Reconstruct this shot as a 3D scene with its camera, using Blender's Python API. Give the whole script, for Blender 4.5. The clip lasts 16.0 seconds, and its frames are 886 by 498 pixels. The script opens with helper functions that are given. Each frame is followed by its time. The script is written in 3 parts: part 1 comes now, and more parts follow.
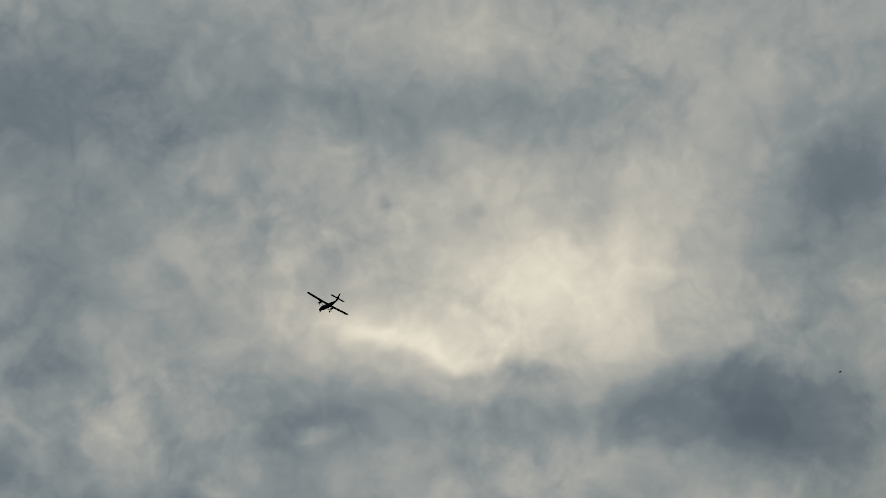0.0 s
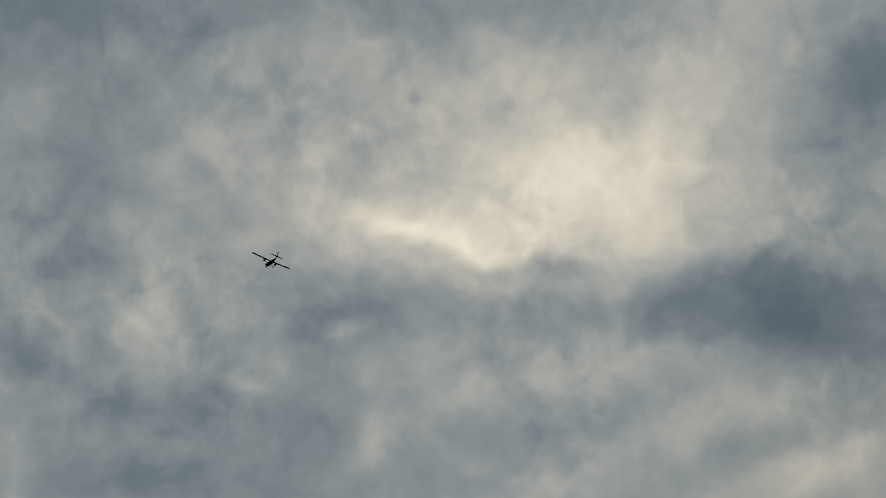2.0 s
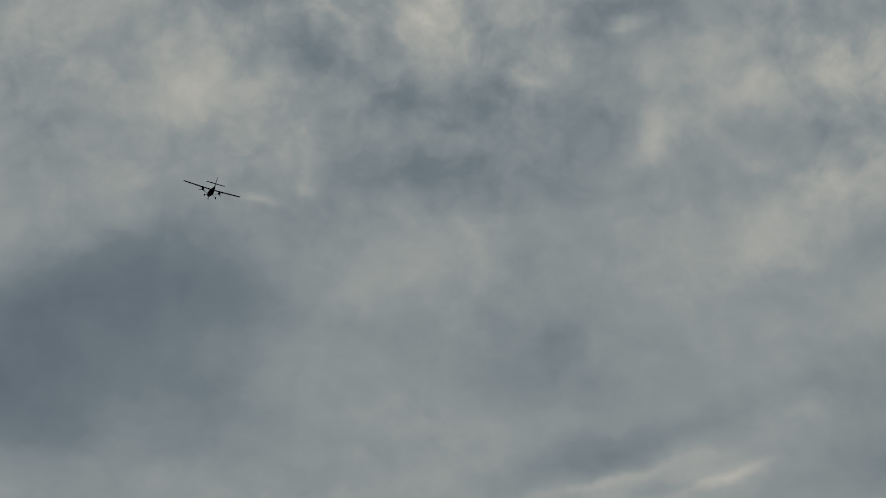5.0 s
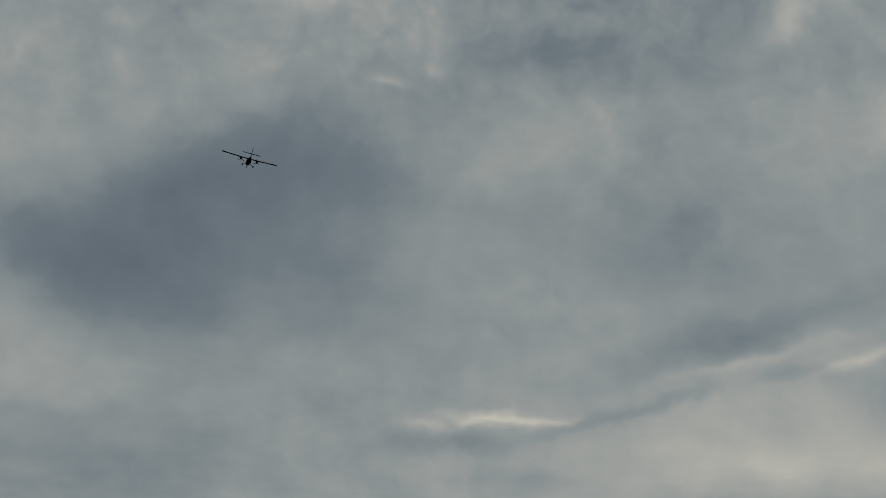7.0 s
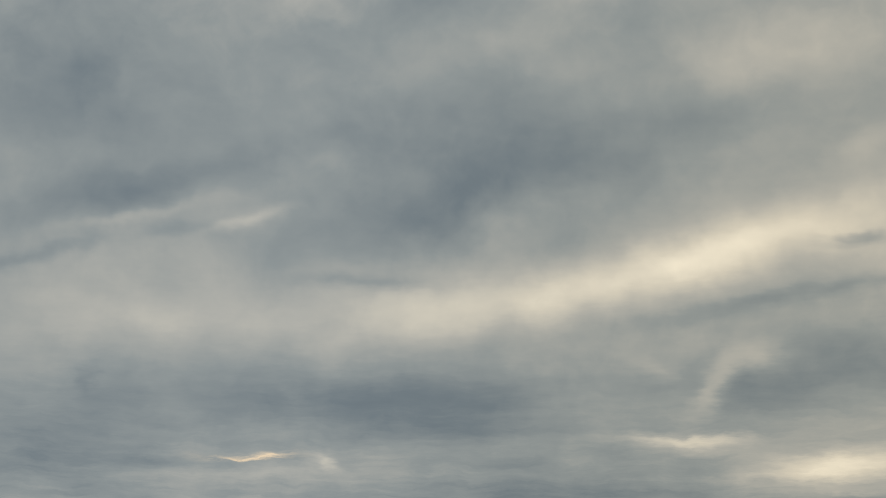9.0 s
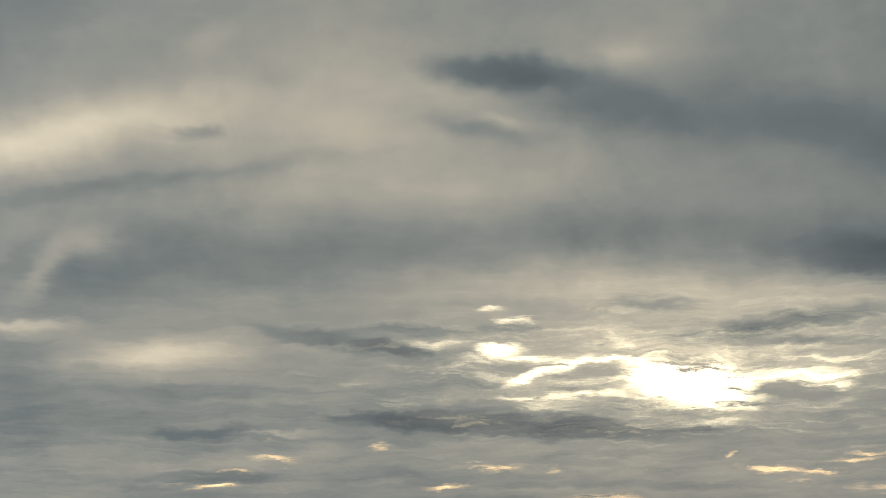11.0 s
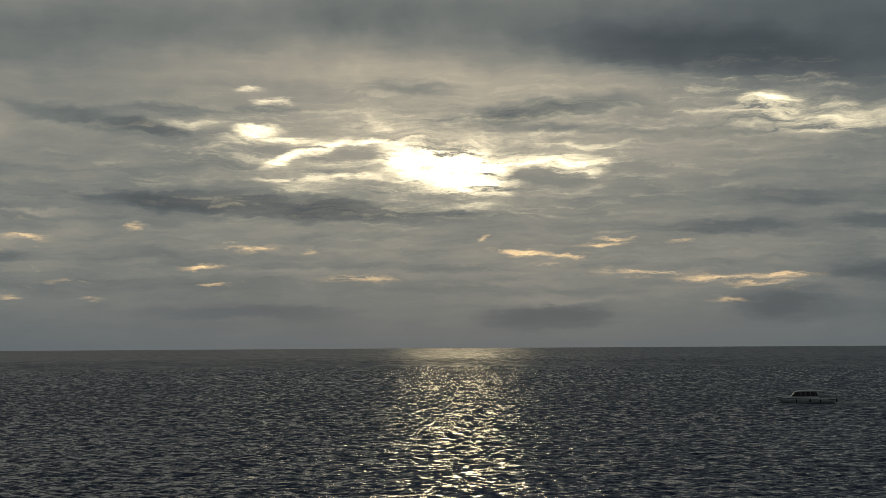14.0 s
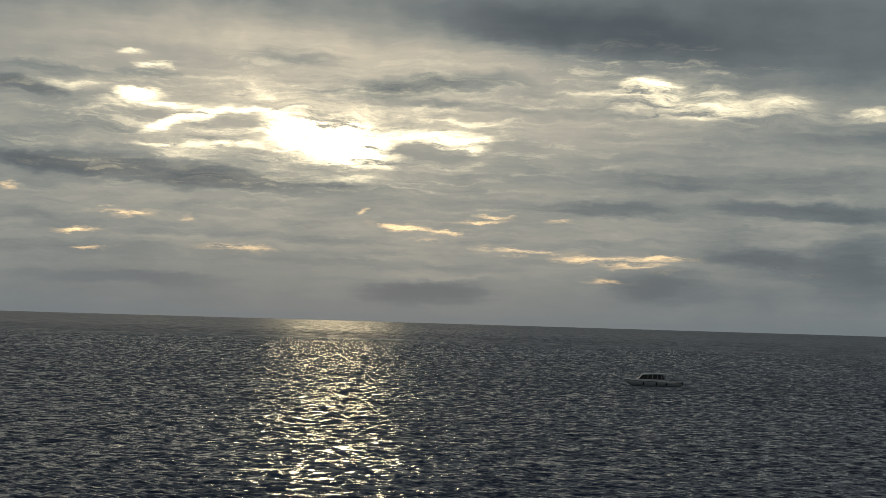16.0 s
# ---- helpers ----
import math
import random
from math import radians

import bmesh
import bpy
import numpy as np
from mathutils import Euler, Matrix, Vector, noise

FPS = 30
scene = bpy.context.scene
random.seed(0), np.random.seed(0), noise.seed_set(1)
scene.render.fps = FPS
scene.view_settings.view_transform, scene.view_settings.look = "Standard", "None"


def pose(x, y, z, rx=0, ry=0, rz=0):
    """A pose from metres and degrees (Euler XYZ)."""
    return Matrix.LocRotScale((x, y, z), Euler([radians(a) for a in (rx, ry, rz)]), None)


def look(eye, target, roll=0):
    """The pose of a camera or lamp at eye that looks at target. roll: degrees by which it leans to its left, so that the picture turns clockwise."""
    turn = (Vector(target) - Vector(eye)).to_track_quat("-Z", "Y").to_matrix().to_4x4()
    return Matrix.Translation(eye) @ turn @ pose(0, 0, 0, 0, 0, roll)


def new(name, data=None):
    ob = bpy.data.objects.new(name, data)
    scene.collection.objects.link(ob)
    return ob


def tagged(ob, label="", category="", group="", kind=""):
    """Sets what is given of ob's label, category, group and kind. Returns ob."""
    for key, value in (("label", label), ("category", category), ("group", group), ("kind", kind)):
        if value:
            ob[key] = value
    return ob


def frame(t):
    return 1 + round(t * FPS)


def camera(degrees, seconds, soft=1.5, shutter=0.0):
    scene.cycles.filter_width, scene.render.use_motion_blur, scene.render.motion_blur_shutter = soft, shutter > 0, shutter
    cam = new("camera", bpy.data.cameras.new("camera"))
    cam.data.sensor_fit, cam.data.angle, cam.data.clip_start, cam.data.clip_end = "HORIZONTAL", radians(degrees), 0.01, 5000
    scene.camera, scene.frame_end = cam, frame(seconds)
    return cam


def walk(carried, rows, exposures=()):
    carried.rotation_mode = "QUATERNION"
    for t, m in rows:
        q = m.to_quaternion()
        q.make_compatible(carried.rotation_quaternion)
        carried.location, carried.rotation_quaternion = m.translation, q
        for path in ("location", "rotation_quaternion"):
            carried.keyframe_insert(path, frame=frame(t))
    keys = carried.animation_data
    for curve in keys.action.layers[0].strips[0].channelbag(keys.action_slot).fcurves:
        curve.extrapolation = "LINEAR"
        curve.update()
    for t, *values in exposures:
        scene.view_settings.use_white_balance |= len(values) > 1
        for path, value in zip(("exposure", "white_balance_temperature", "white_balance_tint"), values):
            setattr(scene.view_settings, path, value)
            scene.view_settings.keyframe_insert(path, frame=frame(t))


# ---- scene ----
# The camera: a telephoto view from a terrace above the sea, turning from an aircraft down to the horizon.
EYE = (0.0, 0.0, 11.0)


def aim(yaw, pitch, roll):
    """The camera's pose: degrees to the left of +y, upwards, and of lean to its left."""
    y, p = radians(yaw), radians(pitch)
    way = Vector((-math.sin(y) * math.cos(p), math.cos(y) * math.cos(p), math.sin(p)))
    return look(EYE, Vector(EYE) + way * 100, roll)


cam = camera(29.3, 16.0, 0.8)
walk(cam, [
    (0, aim(39.348, 36.430, -5.476)),
    (0.5, aim(40.116, 35.335, -4.956)),
    (1, aim(40.404, 34.034, -4.644)),
    (1.5, aim(40.850, 33.552, -4.376)),
    (2, aim(40.902, 32.962, -4.275)),
    (2.5, aim(41.427, 32.901, -4.031)),
    (3, aim(42.269, 32.350, -3.588)),
    (3.5, aim(44.185, 31.675, -2.669)),
    (4, aim(46.965, 30.084, -1.331)),
    (4.5, aim(49.595, 26.066, 0.007)),
    (4.7, aim(50.514, 24.470, 0.442)),
    (6.8, aim(56.500, 19.280, 2.676)),
    (7, aim(56.465, 18.801, 2.676)),
    (7.5, aim(54.863, 17.556, 2.813)),
    (8, aim(50.089, 16.590, 2.109)),
    (8.5, aim(42.610, 15.235, 1.143)),
    (9, aim(35.110, 14.428, 0.625)),
    (9.5, aim(29.023, 13.894, 0.209)),
    (10, aim(23.191, 12.287, -0.313)),
    (10.2, aim(20.021, 11.829, -0.448)),
    (12.3, aim(8.531, 7.850, -0.137)),
    (12.5, aim(7.732, 6.685, -0.062)),
    (13, aim(6.941, 4.353, -0.101)),
    (13.5, aim(5.874, 3.494, -0.377)),
    (14, aim(4.220, 3.221, -0.348)),
    (14.5, aim(3.330, 2.937, 0.236)),
    (15, aim(1.828, 2.590, 1.105)),
    (15.5, aim(0.213, 2.408, 1.728)),
    (16, aim(0.098, 2.389, 1.699)),
], exposures=[(0, 0.0), (8.2, 0.02), (9.3, 0.12), (10.2, 0.03), (12.3, -0.42), (13.5, -0.48), (14.5, -0.46), (15.0, -0.3), (16.0, -0.03)])

# ---- world: a broken cloud deck before the evening sun ----
SUN_AZ, SUN_EL = 3.63, 5.88


def heading(az, el):
    a, e = radians(az), radians(el)
    return Vector((-math.sin(a) * math.cos(e), math.cos(a) * math.cos(e), math.sin(e)))


world = bpy.data.worlds.new("evening_sky")
scene.world = world
world.use_nodes = True
wt = world.node_tree
wt.nodes.clear()


def wnode(kind, **values):
    n = wt.nodes.new(kind)
    for key, value in values.items():
        if key == "operation":
            n.operation = value
    return n


def put(socket, value):
    """Link or set a socket."""
    if isinstance(value, bpy.types.NodeSocket):
        wt.links.new(value, socket)
    else:
        socket.default_value = value


def wmath(op, a, b=0.0, c=0.0):
    n = wnode("ShaderNodeMath", operation=op)
    for socket, value in zip(n.inputs, (a, b, c)):
        put(socket, value)
    return n.outputs[0]


def wvec(op, a, b=(0, 0, 0), c=(0, 0, 0)):
    n = wnode("ShaderNodeVectorMath", operation=op)
    for socket, value in zip(n.inputs, (a, b, c)):
        put(socket, value)
    return n.outputs["Value"] if op in ("DOT_PRODUCT", "LENGTH") else n.outputs["Vector"]


def wnoise(vector, scale, detail=4.0, rough=0.55, lacunarity=2.0):
    n = wnode("ShaderNodeTexNoise")
    put(n.inputs["Vector"], vector)
    n.inputs["Scale"].default_value, n.inputs["Detail"].default_value = scale, detail
    n.inputs["Roughness"].default_value, n.inputs["Lacunarity"].default_value = rough, lacunarity
    return n


way = wnode("ShaderNodeTexCoord").outputs["Generated"]
split = wnode("ShaderNodeSeparateXYZ")
put(split.inputs[0], way)
height = wmath("MAXIMUM", split.outputs[2], 0.0)
# the deck as seen from below: plan coordinates on a level layer, drawn out towards the horizon
inverse = wmath("DIVIDE", 1.0, wmath("ADD", height, 0.16))
flat = wnode("ShaderNodeCombineXYZ")
put(flat.inputs[0], wmath("MULTIPLY", split.outputs[0], inverse))
put(flat.inputs[1], wmath("MULTIPLY", split.outputs[1], inverse))
deck = flat.outputs[0]
stretched = wvec("MULTIPLY", way, (1.0, 1.0, 3.2))

# two scales of turbulence ragged the edges of every veil
swirl = wvec("SUBTRACT", wnoise(deck, 7.0, 3.0, 0.6).outputs["Color"], (0.5, 0.5, 0.5))
curl = wvec("SUBTRACT", wnoise(way, 24.0, 3.0, 0.5).outputs["Color"], (0.5, 0.5, 0.5))
wisp = wvec("SUBTRACT", wnoise(wvec("MULTIPLY", way, (1.0, 1.0, 5.0)), 48.0, 6.0, 0.68).outputs["Color"], (0.5, 0.5, 0.5))
shred = wmath("MULTIPLY_ADD", wmath("MINIMUM", wmath("MULTIPLY", height, 4.0), 1.0), -0.026, 0.030)
lower = wmath("ADD", wmath("MULTIPLY", height, 1.5), 0.25)
sway = wnode("ShaderNodeCombineXYZ")
put(sway.inputs[0], 1.0)
put(sway.inputs[1], 1.0)
put(sway.inputs[2], lower)
bent = wvec("ADD", way, wvec("MULTIPLY", wvec("MULTIPLY_ADD", swirl, (0.012, 0.012, 0.012), wvec("MULTIPLY_ADD", wisp, shred, wvec("MULTIPLY", curl, (0.030, 0.030, 0.030)))), sway.outputs[0]))

thick, bright, warm, halo, ember = [0.0], [0.0], [0.0], [0.0], [0.0]
field, count = [bent], [0]


def patch(channel, az, el, half_width, half_height, tilt, amount, firm=False):
    """One soft-edged piece of cloud or of open sky, in degrees, added to a channel."""
    d = heading(az, el)
    right = Vector((math.cos(radians(az)), math.sin(radians(az)), 0.0))
    up = right.cross(d)
    c, s = math.cos(radians(tilt)), math.sin(radians(tilt))
    u, v = right * c + up * s, up * c - right * s
    turn = Matrix((u, v, u.cross(v))).transposed().to_euler()
    n = wnode("ShaderNodeMapping")
    n.vector_type = "TEXTURE"
    put(n.inputs["Vector"], field[0])
    n.inputs["Location"].default_value = d
    n.inputs["Rotation"].default_value = turn
    n.inputs["Scale"].default_value = (radians(half_width), radians(half_height), 0.5)
    off = wvec("DOT_PRODUCT", n.outputs[0], n.outputs[0])
    fall = wmath("POWER", 0.3679, wmath("MULTIPLY", off, off) if firm else off)
    channel[0] = wmath("MULTIPLY_ADD", fall, amount, channel[0])
    # every few patches the next ones wait for these, which keeps the shader's memory small
    count[0] += 1
    if count[0] % 8 == 0:
        field[0] = wvec("MULTIPLY_ADD", channel[0], (1e-7, 1e-7, 1e-7), field[0])


def veil(*numbers):
    patch(thick, *numbers)


def bank(*numbers):
    patch(thick, *numbers, firm=True)


def gap(*numbers):
    patch(bright, *numbers)


def rift(*numbers):
    patch(bright, *numbers, firm=True)


def glint(*numbers):
    patch(warm, *numbers)


# high bright break
veil(36.09, 35.29, 6.30, 3.25, -7, 0.39)
veil(35.63, 35.24, 3.82, 2.10, 3, 0.23)
veil(37.92, 39.28, 2.29, 1.34, -26, 0.16)
veil(32.56, 32.95, 1.34, 1.15, -9, 0.16)
veil(42.30, 33.85, 1.72, 0.57, -24, 0.26)
veil(39.19, 32.78, 1.34, 0.38, -20, 0.26)
veil(29.19, 37.82, 2.86, 1.34, 49, 0.23)
bank(29.59, 30.04, 4.01, 1.62, -15, -0.34)
veil(26.43, 27.99, 2.86, 1.72, -22, -0.25)
veil(33.78, 29.85, 1.72, 0.57, -28, -0.12)
veil(42.87, 32.15, 4.77, 0.95, -13, -0.22)
bank(37.26, 31.85, 2.29, 0.48, -6, -0.1)
veil(46.09, 29.99, 3.25, 1.34, 18, -0.2)
veil(53.73, 27.55, 4.97, 1.72, 7, -0.3)
veil(55.32, 35.33, 3.82, 2.29, 64, -0.12)
veil(56.96, 40.61, 6.68, 2.29, 6, -0.2)
veil(24.13, 34.97, 3.82, 1.72, 57, -0.22)
veil(41.22, 40.83, 4.77, 1.15, -14, -0.12)
veil(51.99, 31.33, 2.10, 0.95, 22, 0.1)
veil(44.81, 39.28, 3.44, 2.86, -2, 0.1)
veil(56.03, 30.62, 3.82, 1.91, 3, -0.1)
veil(50.82, 37.20, 3.06, 1.53, 52, 0.1)
veil(49.15, 30.98, 1.34, 0.57, -20, 0.08)
veil(35.54, 28.33, 4.97, 0.95, 5, 0.17)
veil(30.55, 26.39, 5.73, 0.95, 3, 0.17)
veil(27.91, 24.30, 3.44, 0.76, 5, 0.33)
veil(45.19, 30.63, 0.76, 0.27, -2, 0.2)
veil(41.48, 38.10, 0.31, 0.23, -4, -0.15)
veil(37.81, 37.75, 0.34, 0.27, -6, -0.15)
veil(33.69, 36.26, 0.38, 0.19, -49, -0.12)
veil(53.10, 31.77, 0.76, 0.27, -58, -0.12)
veil(54.57, 34.34, 0.57, 0.23, -67, -0.1)
veil(51.03, 36.26, 0.95, 0.38, -59, -0.12)
veil(54.69, 42.61, 4.77, 2.86, 5, -0.12)
veil(36.42, 43.46, 2.48, 1.15, -7, 0.16)
veil(29.46, 42.96, 1.91, 1.15, -32, -0.12)
veil(39.32, 41.42, 4.77, 0.95, -5, -0.08)
veil(21.86, 35.88, 1.91, 2.29, 55, -0.2)
veil(33.47, 32.77, 2.62, 1.31, -5, 0.16)
veil(41.65, 33.07, 1.87, 0.41, -20, -0.14)
veil(38.50, 43.64, 7.85, 1.68, -5, 0.12)
veil(28.32, 42.39, 2.80, 1.87, -5, 0.1)
veil(54.70, 42.61, 3.74, 2.24, -5, 0.06)
veil(22.04, 38.05, 2.06, 3.74, -5, -0.03)
veil(44.69, 35.98, 1.12, 0.84, 15, -0.1)
veil(55.30, 33.44, 0.93, 1.68, 25, -0.12)
veil(53.23, 31.75, 0.37, 0.60, 15, -0.12)
veil(41.31, 26.02, 13.08, 1.87, -4, -0.12)
veil(29.10, 23.25, 2.43, 0.47, 8, 0.15)
veil(52.71, 27.91, 5.61, 1.12, -7, -0.07)
bank(25.89, 29.22, 3.18, 1.49, -4, -0.1)
bank(29.59, 30.99, 2.43, 0.84, 1, -0.1)
# sheet below the break
veil(60.87, 27.46, 3.06, 1.34, 15, 0.18)
veil(56.74, 29.26, 3.82, 0.48, -27, -0.14)
veil(59.05, 31.18, 2.86, 0.76, -15, -0.1)
veil(49.13, 25.26, 3.82, 2.10, 30, -0.05)
veil(64.07, 20.70, 4.39, 2.10, 16, -0.36)
veil(41.29, 33.87, 4.97, 1.05, -15, 0.24)
veil(44.24, 26.49, 1.53, 0.57, 38, 0.13)
veil(36.72, 24.71, 4.77, 1.15, 15, 0.16)
veil(43.60, 31.00, 5.73, 0.76, -8, -0.12)
veil(38.77, 31.62, 3.82, 0.57, -16, 0.2)
veil(56.90, 24.88, 0.67, 0.23, -7, 0.13)
veil(48.68, 28.78, 0.76, 0.27, -0, 0.13)
veil(67.98, 17.39, 5.16, 2.20, -9, -0.36)
veil(67.29, 11.27, 5.73, 1.53, 5, -0.12)
veil(60.92, 18.00, 3.82, 2.29, 4, -0.12)
veil(70.73, 17.84, 1.91, 1.15, -24, -0.1)
veil(65.83, 15.52, 2.29, 1.15, 5, -0.1)
veil(52.69, 25.21, 2.86, 1.34, 11, -0.16)
veil(58.30, 21.02, 2.86, 0.95, -7, -0.1)
veil(51.47, 26.73, 1.15, 0.48, 0, 0.15)
veil(63.66, 23.87, 5.73, 1.15, 21, 0.08)
veil(58.71, 24.24, 0.57, 0.19, 4, 0.15)
veil(44.02, 26.21, 1.72, 1.15, 38, 0.12)
veil(54.71, 13.14, 1.34, 0.19, -1, 0.3)
veil(52.96, 13.14, 1.15, 0.15, 2, 0.2)
veil(56.65, 12.87, 0.76, 0.19, -7, 0.15)
veil(55.65, 12.38, 1.72, 0.34, 7, -0.18)
veil(50.05, 13.41, 3.25, 0.27, 16, -0.15)
veil(43.92, 14.85, 1.15, 0.27, 5, -0.12)
veil(45.62, 15.23, 2.29, 0.19, 12, 0.14)
veil(41.66, 15.28, 1.15, 0.19, 19, 0.2)
veil(43.98, 12.44, 5.73, 1.72, -0, 0.16)
veil(45.23, 15.98, 4.77, 0.57, 15, -0.12)
veil(36.22, 12.55, 3.44, 1.53, 4, 0.15)
veil(37.50, 13.28, 2.10, 0.23, -1, -0.11)
veil(53.06, 11.15, 1.53, 0.38, -2, -0.09)
veil(46.97, 9.71, 0.57, 0.23, -79, -0.11)
veil(40.01, 9.42, 5.73, 0.76, 0, -0.11)
veil(44.80, 16.73, 5.73, 0.57, 16, -0.08)
veil(38.80, 23.43, 3.82, 1.15, 28, 0.12)
veil(68.19, 9.80, 4.86, 2.24, 3, -0.15)
veil(69.10, 17.15, 3.74, 2.80, 3, -0.06)
veil(51.57, 18.47, 4.11, 1.87, 13, -0.03)
veil(62.42, 21.58, 5.05, 2.43, 0, -0.16)
veil(53.31, 19.96, 5.61, 1.87, 0, -0.07)
veil(37.41, 18.84, 4.67, 2.24, 0, -0.12)
veil(45.84, 33.25, 4.11, 0.75, -8, 0.16)
veil(52.71, 28.15, 3.18, 1.31, -10, 0.1)
veil(51.42, 28.55, 4.11, 2.06, 0, 0.13)
veil(44.75, 32.27, 4.86, 1.68, 0, 0.12)
veil(36.56, 23.25, 3.74, 3.74, 0, -0.05)
veil(55.26, 27.31, 1.78, 1.68, 0, 0.2)
# long streaks
veil(34.22, 5.42, 6.73, 1.68, 0, -0.16)
veil(24.83, 4.90, 5.98, 0.84, 0, -0.12)
bank(10.13, 16.62, 2.80, 0.56, -6, -0.26)
veil(11.19, 14.60, 2.06, 0.24, -5, -0.16)
veil(13.43, 15.85, 2.99, 1.12, 8, 0.1)
veil(34.42, 5.79, 1.03, 0.84, 20, 0.14)
veil(47.78, 19.39, 4.86, 2.80, 1, -0.16)
veil(46.23, 10.13, 5.61, 1.12, 1, -0.1)
veil(25.03, 14.53, 6.17, 1.31, 17, 0.13)
veil(27.85, 18.01, 7.47, 1.12, 15, -0.08)
veil(46.96, 6.95, 4.86, 1.49, 1, -0.16)
veil(36.66, 8.71, 7.47, 0.93, 1, -0.08)
veil(31.83, 16.94, 9.55, 1.05, 18, -0.17)
veil(45.64, 16.17, 3.82, 0.76, 4, -0.08)
veil(35.19, 14.45, 1.72, 0.76, 16, -0.09)
veil(29.89, 13.30, 6.30, 0.86, 11, 0.38)
veil(24.07, 14.68, 4.20, 0.95, 18, 0.34)
veil(20.32, 17.66, 1.15, 0.57, 27, 0.12)
veil(32.83, 21.67, 4.77, 1.15, 20, 0.12)
veil(23.85, 20.29, 4.77, 1.34, 17, 0.1)
bank(21.24, 14.56, 1.15, 0.23, 7, -0.14)
veil(24.34, 12.44, 4.77, 0.34, 8, -0.09)
veil(38.60, 9.44, 9.55, 0.95, 4, -0.12)
veil(35.70, 8.35, 3.82, 0.76, 1, -0.1)
veil(23.68, 9.99, 3.25, 1.15, 29, -0.14)
veil(25.75, 9.84, 1.34, 0.42, 52, 0.27)
veil(24.4, 10.7, 0.5, 0.4, 20, 0.12)
veil(24.03, 10.74, 0.95, 0.48, 9, 0.15)
veil(27.63, 10.25, 0.76, 0.38, -31, 0.1)
glint(41.58, 7.39, 1.15, 0.13, 1, 0.3)
veil(38.92, 7.17, 0.48, 0.23, -19, 0.3)
veil(42.68, 6.71, 3.82, 0.34, 2, 0.15)
veil(26.93, 7.99, 2.10, 0.19, -1, 0.3)
veil(21.97, 7.00, 3.06, 0.57, 4, 0.32)
veil(37.72, 13.26, 1.72, 0.27, 1, -0.08)
veil(45.39, 11.86, 5.73, 0.76, 3, 0.08)
bank(10.60, 16.61, 2.10, 0.76, -3, -0.22)
bank(7.02, 15.55, 3.06, 0.95, -14, -0.26)
veil(5.99, 17.15, 1.15, 0.57, -5, 0.25)
veil(11.84, 14.88, 2.29, 0.48, -13, -0.11)
veil(10.29, 14.90, 0.95, 0.23, -3, 0.2)
veil(15.71, 16.35, 4.77, 1.53, 8, 0.18)
bank(21.26, 14.62, 1.05, 0.17, -5, -0.13)
veil(22.64, 12.81, 4.77, 0.27, 8, -0.11)
veil(17.73, 13.63, 2.86, 0.29, 7, -0.09)
veil(14.88, 10.62, 2.86, 0.48, -1, -0.08)
veil(6.36, 10.67, 2.29, 0.57, -3, -0.11)
veil(22.63, 9.57, 5.73, 0.95, 10, -0.13)
veil(31.09, 5.92, 3.82, 0.95, 1, -0.11)
veil(26.07, 7.85, 2.29, 0.27, -5, 0.2)
veil(22.05, 7.10, 1.91, 0.42, 3, 0.25)
veil(21.67, 5.77, 5.73, 0.38, -0, -0.08)
# round the sun
veil(5.89, 0.46, 22.92, 0.76, -0, -0.13)
bank(15.82, 7.47, 3.28, 0.32, -11, -0.26)
bank(-3.82, 9.91, 5.73, 0.65, -5, -0.19)
veil(16.95, 10.61, 9.55, 1.15, 2, -0.11)
veil(1.67, 10.68, 11.46, 1.15, -6, -0.2)
rift(3.83, 5.99, 1.83, 0.64, 0, 2.9)
rift(5.27, 6.33, 1.12, 0.37, -8, 1.28)
rift(2.94, 5.26, 1.16, 0.24, -3, 0.96)
rift(0.38, 6.22, 1.40, 0.21, -2, 1.28)
rift(-0.20, 5.93, 0.84, 0.13, -8, 0.72)
rift(6.23, 6.82, 1.46, 0.09, 0, 1.12)
rift(8.90, 6.50, 1.16, 0.19, 19, 1.4)
rift(10.29, 7.21, 0.86, 0.15, 5, 1.3)
rift(9.35, 7.00, 0.75, 0.11, -6, 0.9)
gap(10.84, 6.92, 0.65, 0.15, 7, 0.8)
rift(9.64, 8.26, 0.75, 0.13, 5, 0.88)
gap(10.62, 8.57, 0.34, 0.09, 2, 0.6)
gap(6.73, 7.50, 0.71, 0.17, 2, 0.4)
gap(8.08, 5.61, 1.78, 0.09, 0, 0.5)
rift(9.40, 5.63, 0.93, 0.09, -1, 0.56)
gap(12.61, 7.38, 1.31, 0.11, -1, 0.25)
gap(6.79, 6.44, 1.12, 0.19, -1, -0.45)
gap(0.95, 5.74, 0.78, 0.15, -6, -1.1)
gap(-0.08, 6.65, 1.12, 0.07, -2, 0.5)
gap(3.50, 4.67, 1.12, 0.13, 2, 0.4)
rift(-6.92, 7.89, 0.97, 0.30, -1, 0.88)
gap(-8.44, 7.61, 1.31, 0.13, -4, -0.35)
gap(-8.63, 7.35, 2.80, 0.37, -4, 0.6)
rift(-8.54, 7.07, 0.75, 0.09, -2, 0.32)
gap(-11.42, 7.44, 0.60, 0.13, 2, 0.5)
gap(-14.07, 7.13, 0.64, 0.15, -2, 0.7)
gap(5.27, 6.52, 6.35, 1.68, 2, 0.17)
gap(4.50, 6.17, 3.55, 1.12, 2, 0.2)
gap(-7.50, 7.62, 2.62, 0.78, -3, 0.16)
veil(3.06, 9.06, 6.17, 0.75, -3, 0.3)
veil(4.73, 7.39, 7.85, 1.68, 0, 0.25)
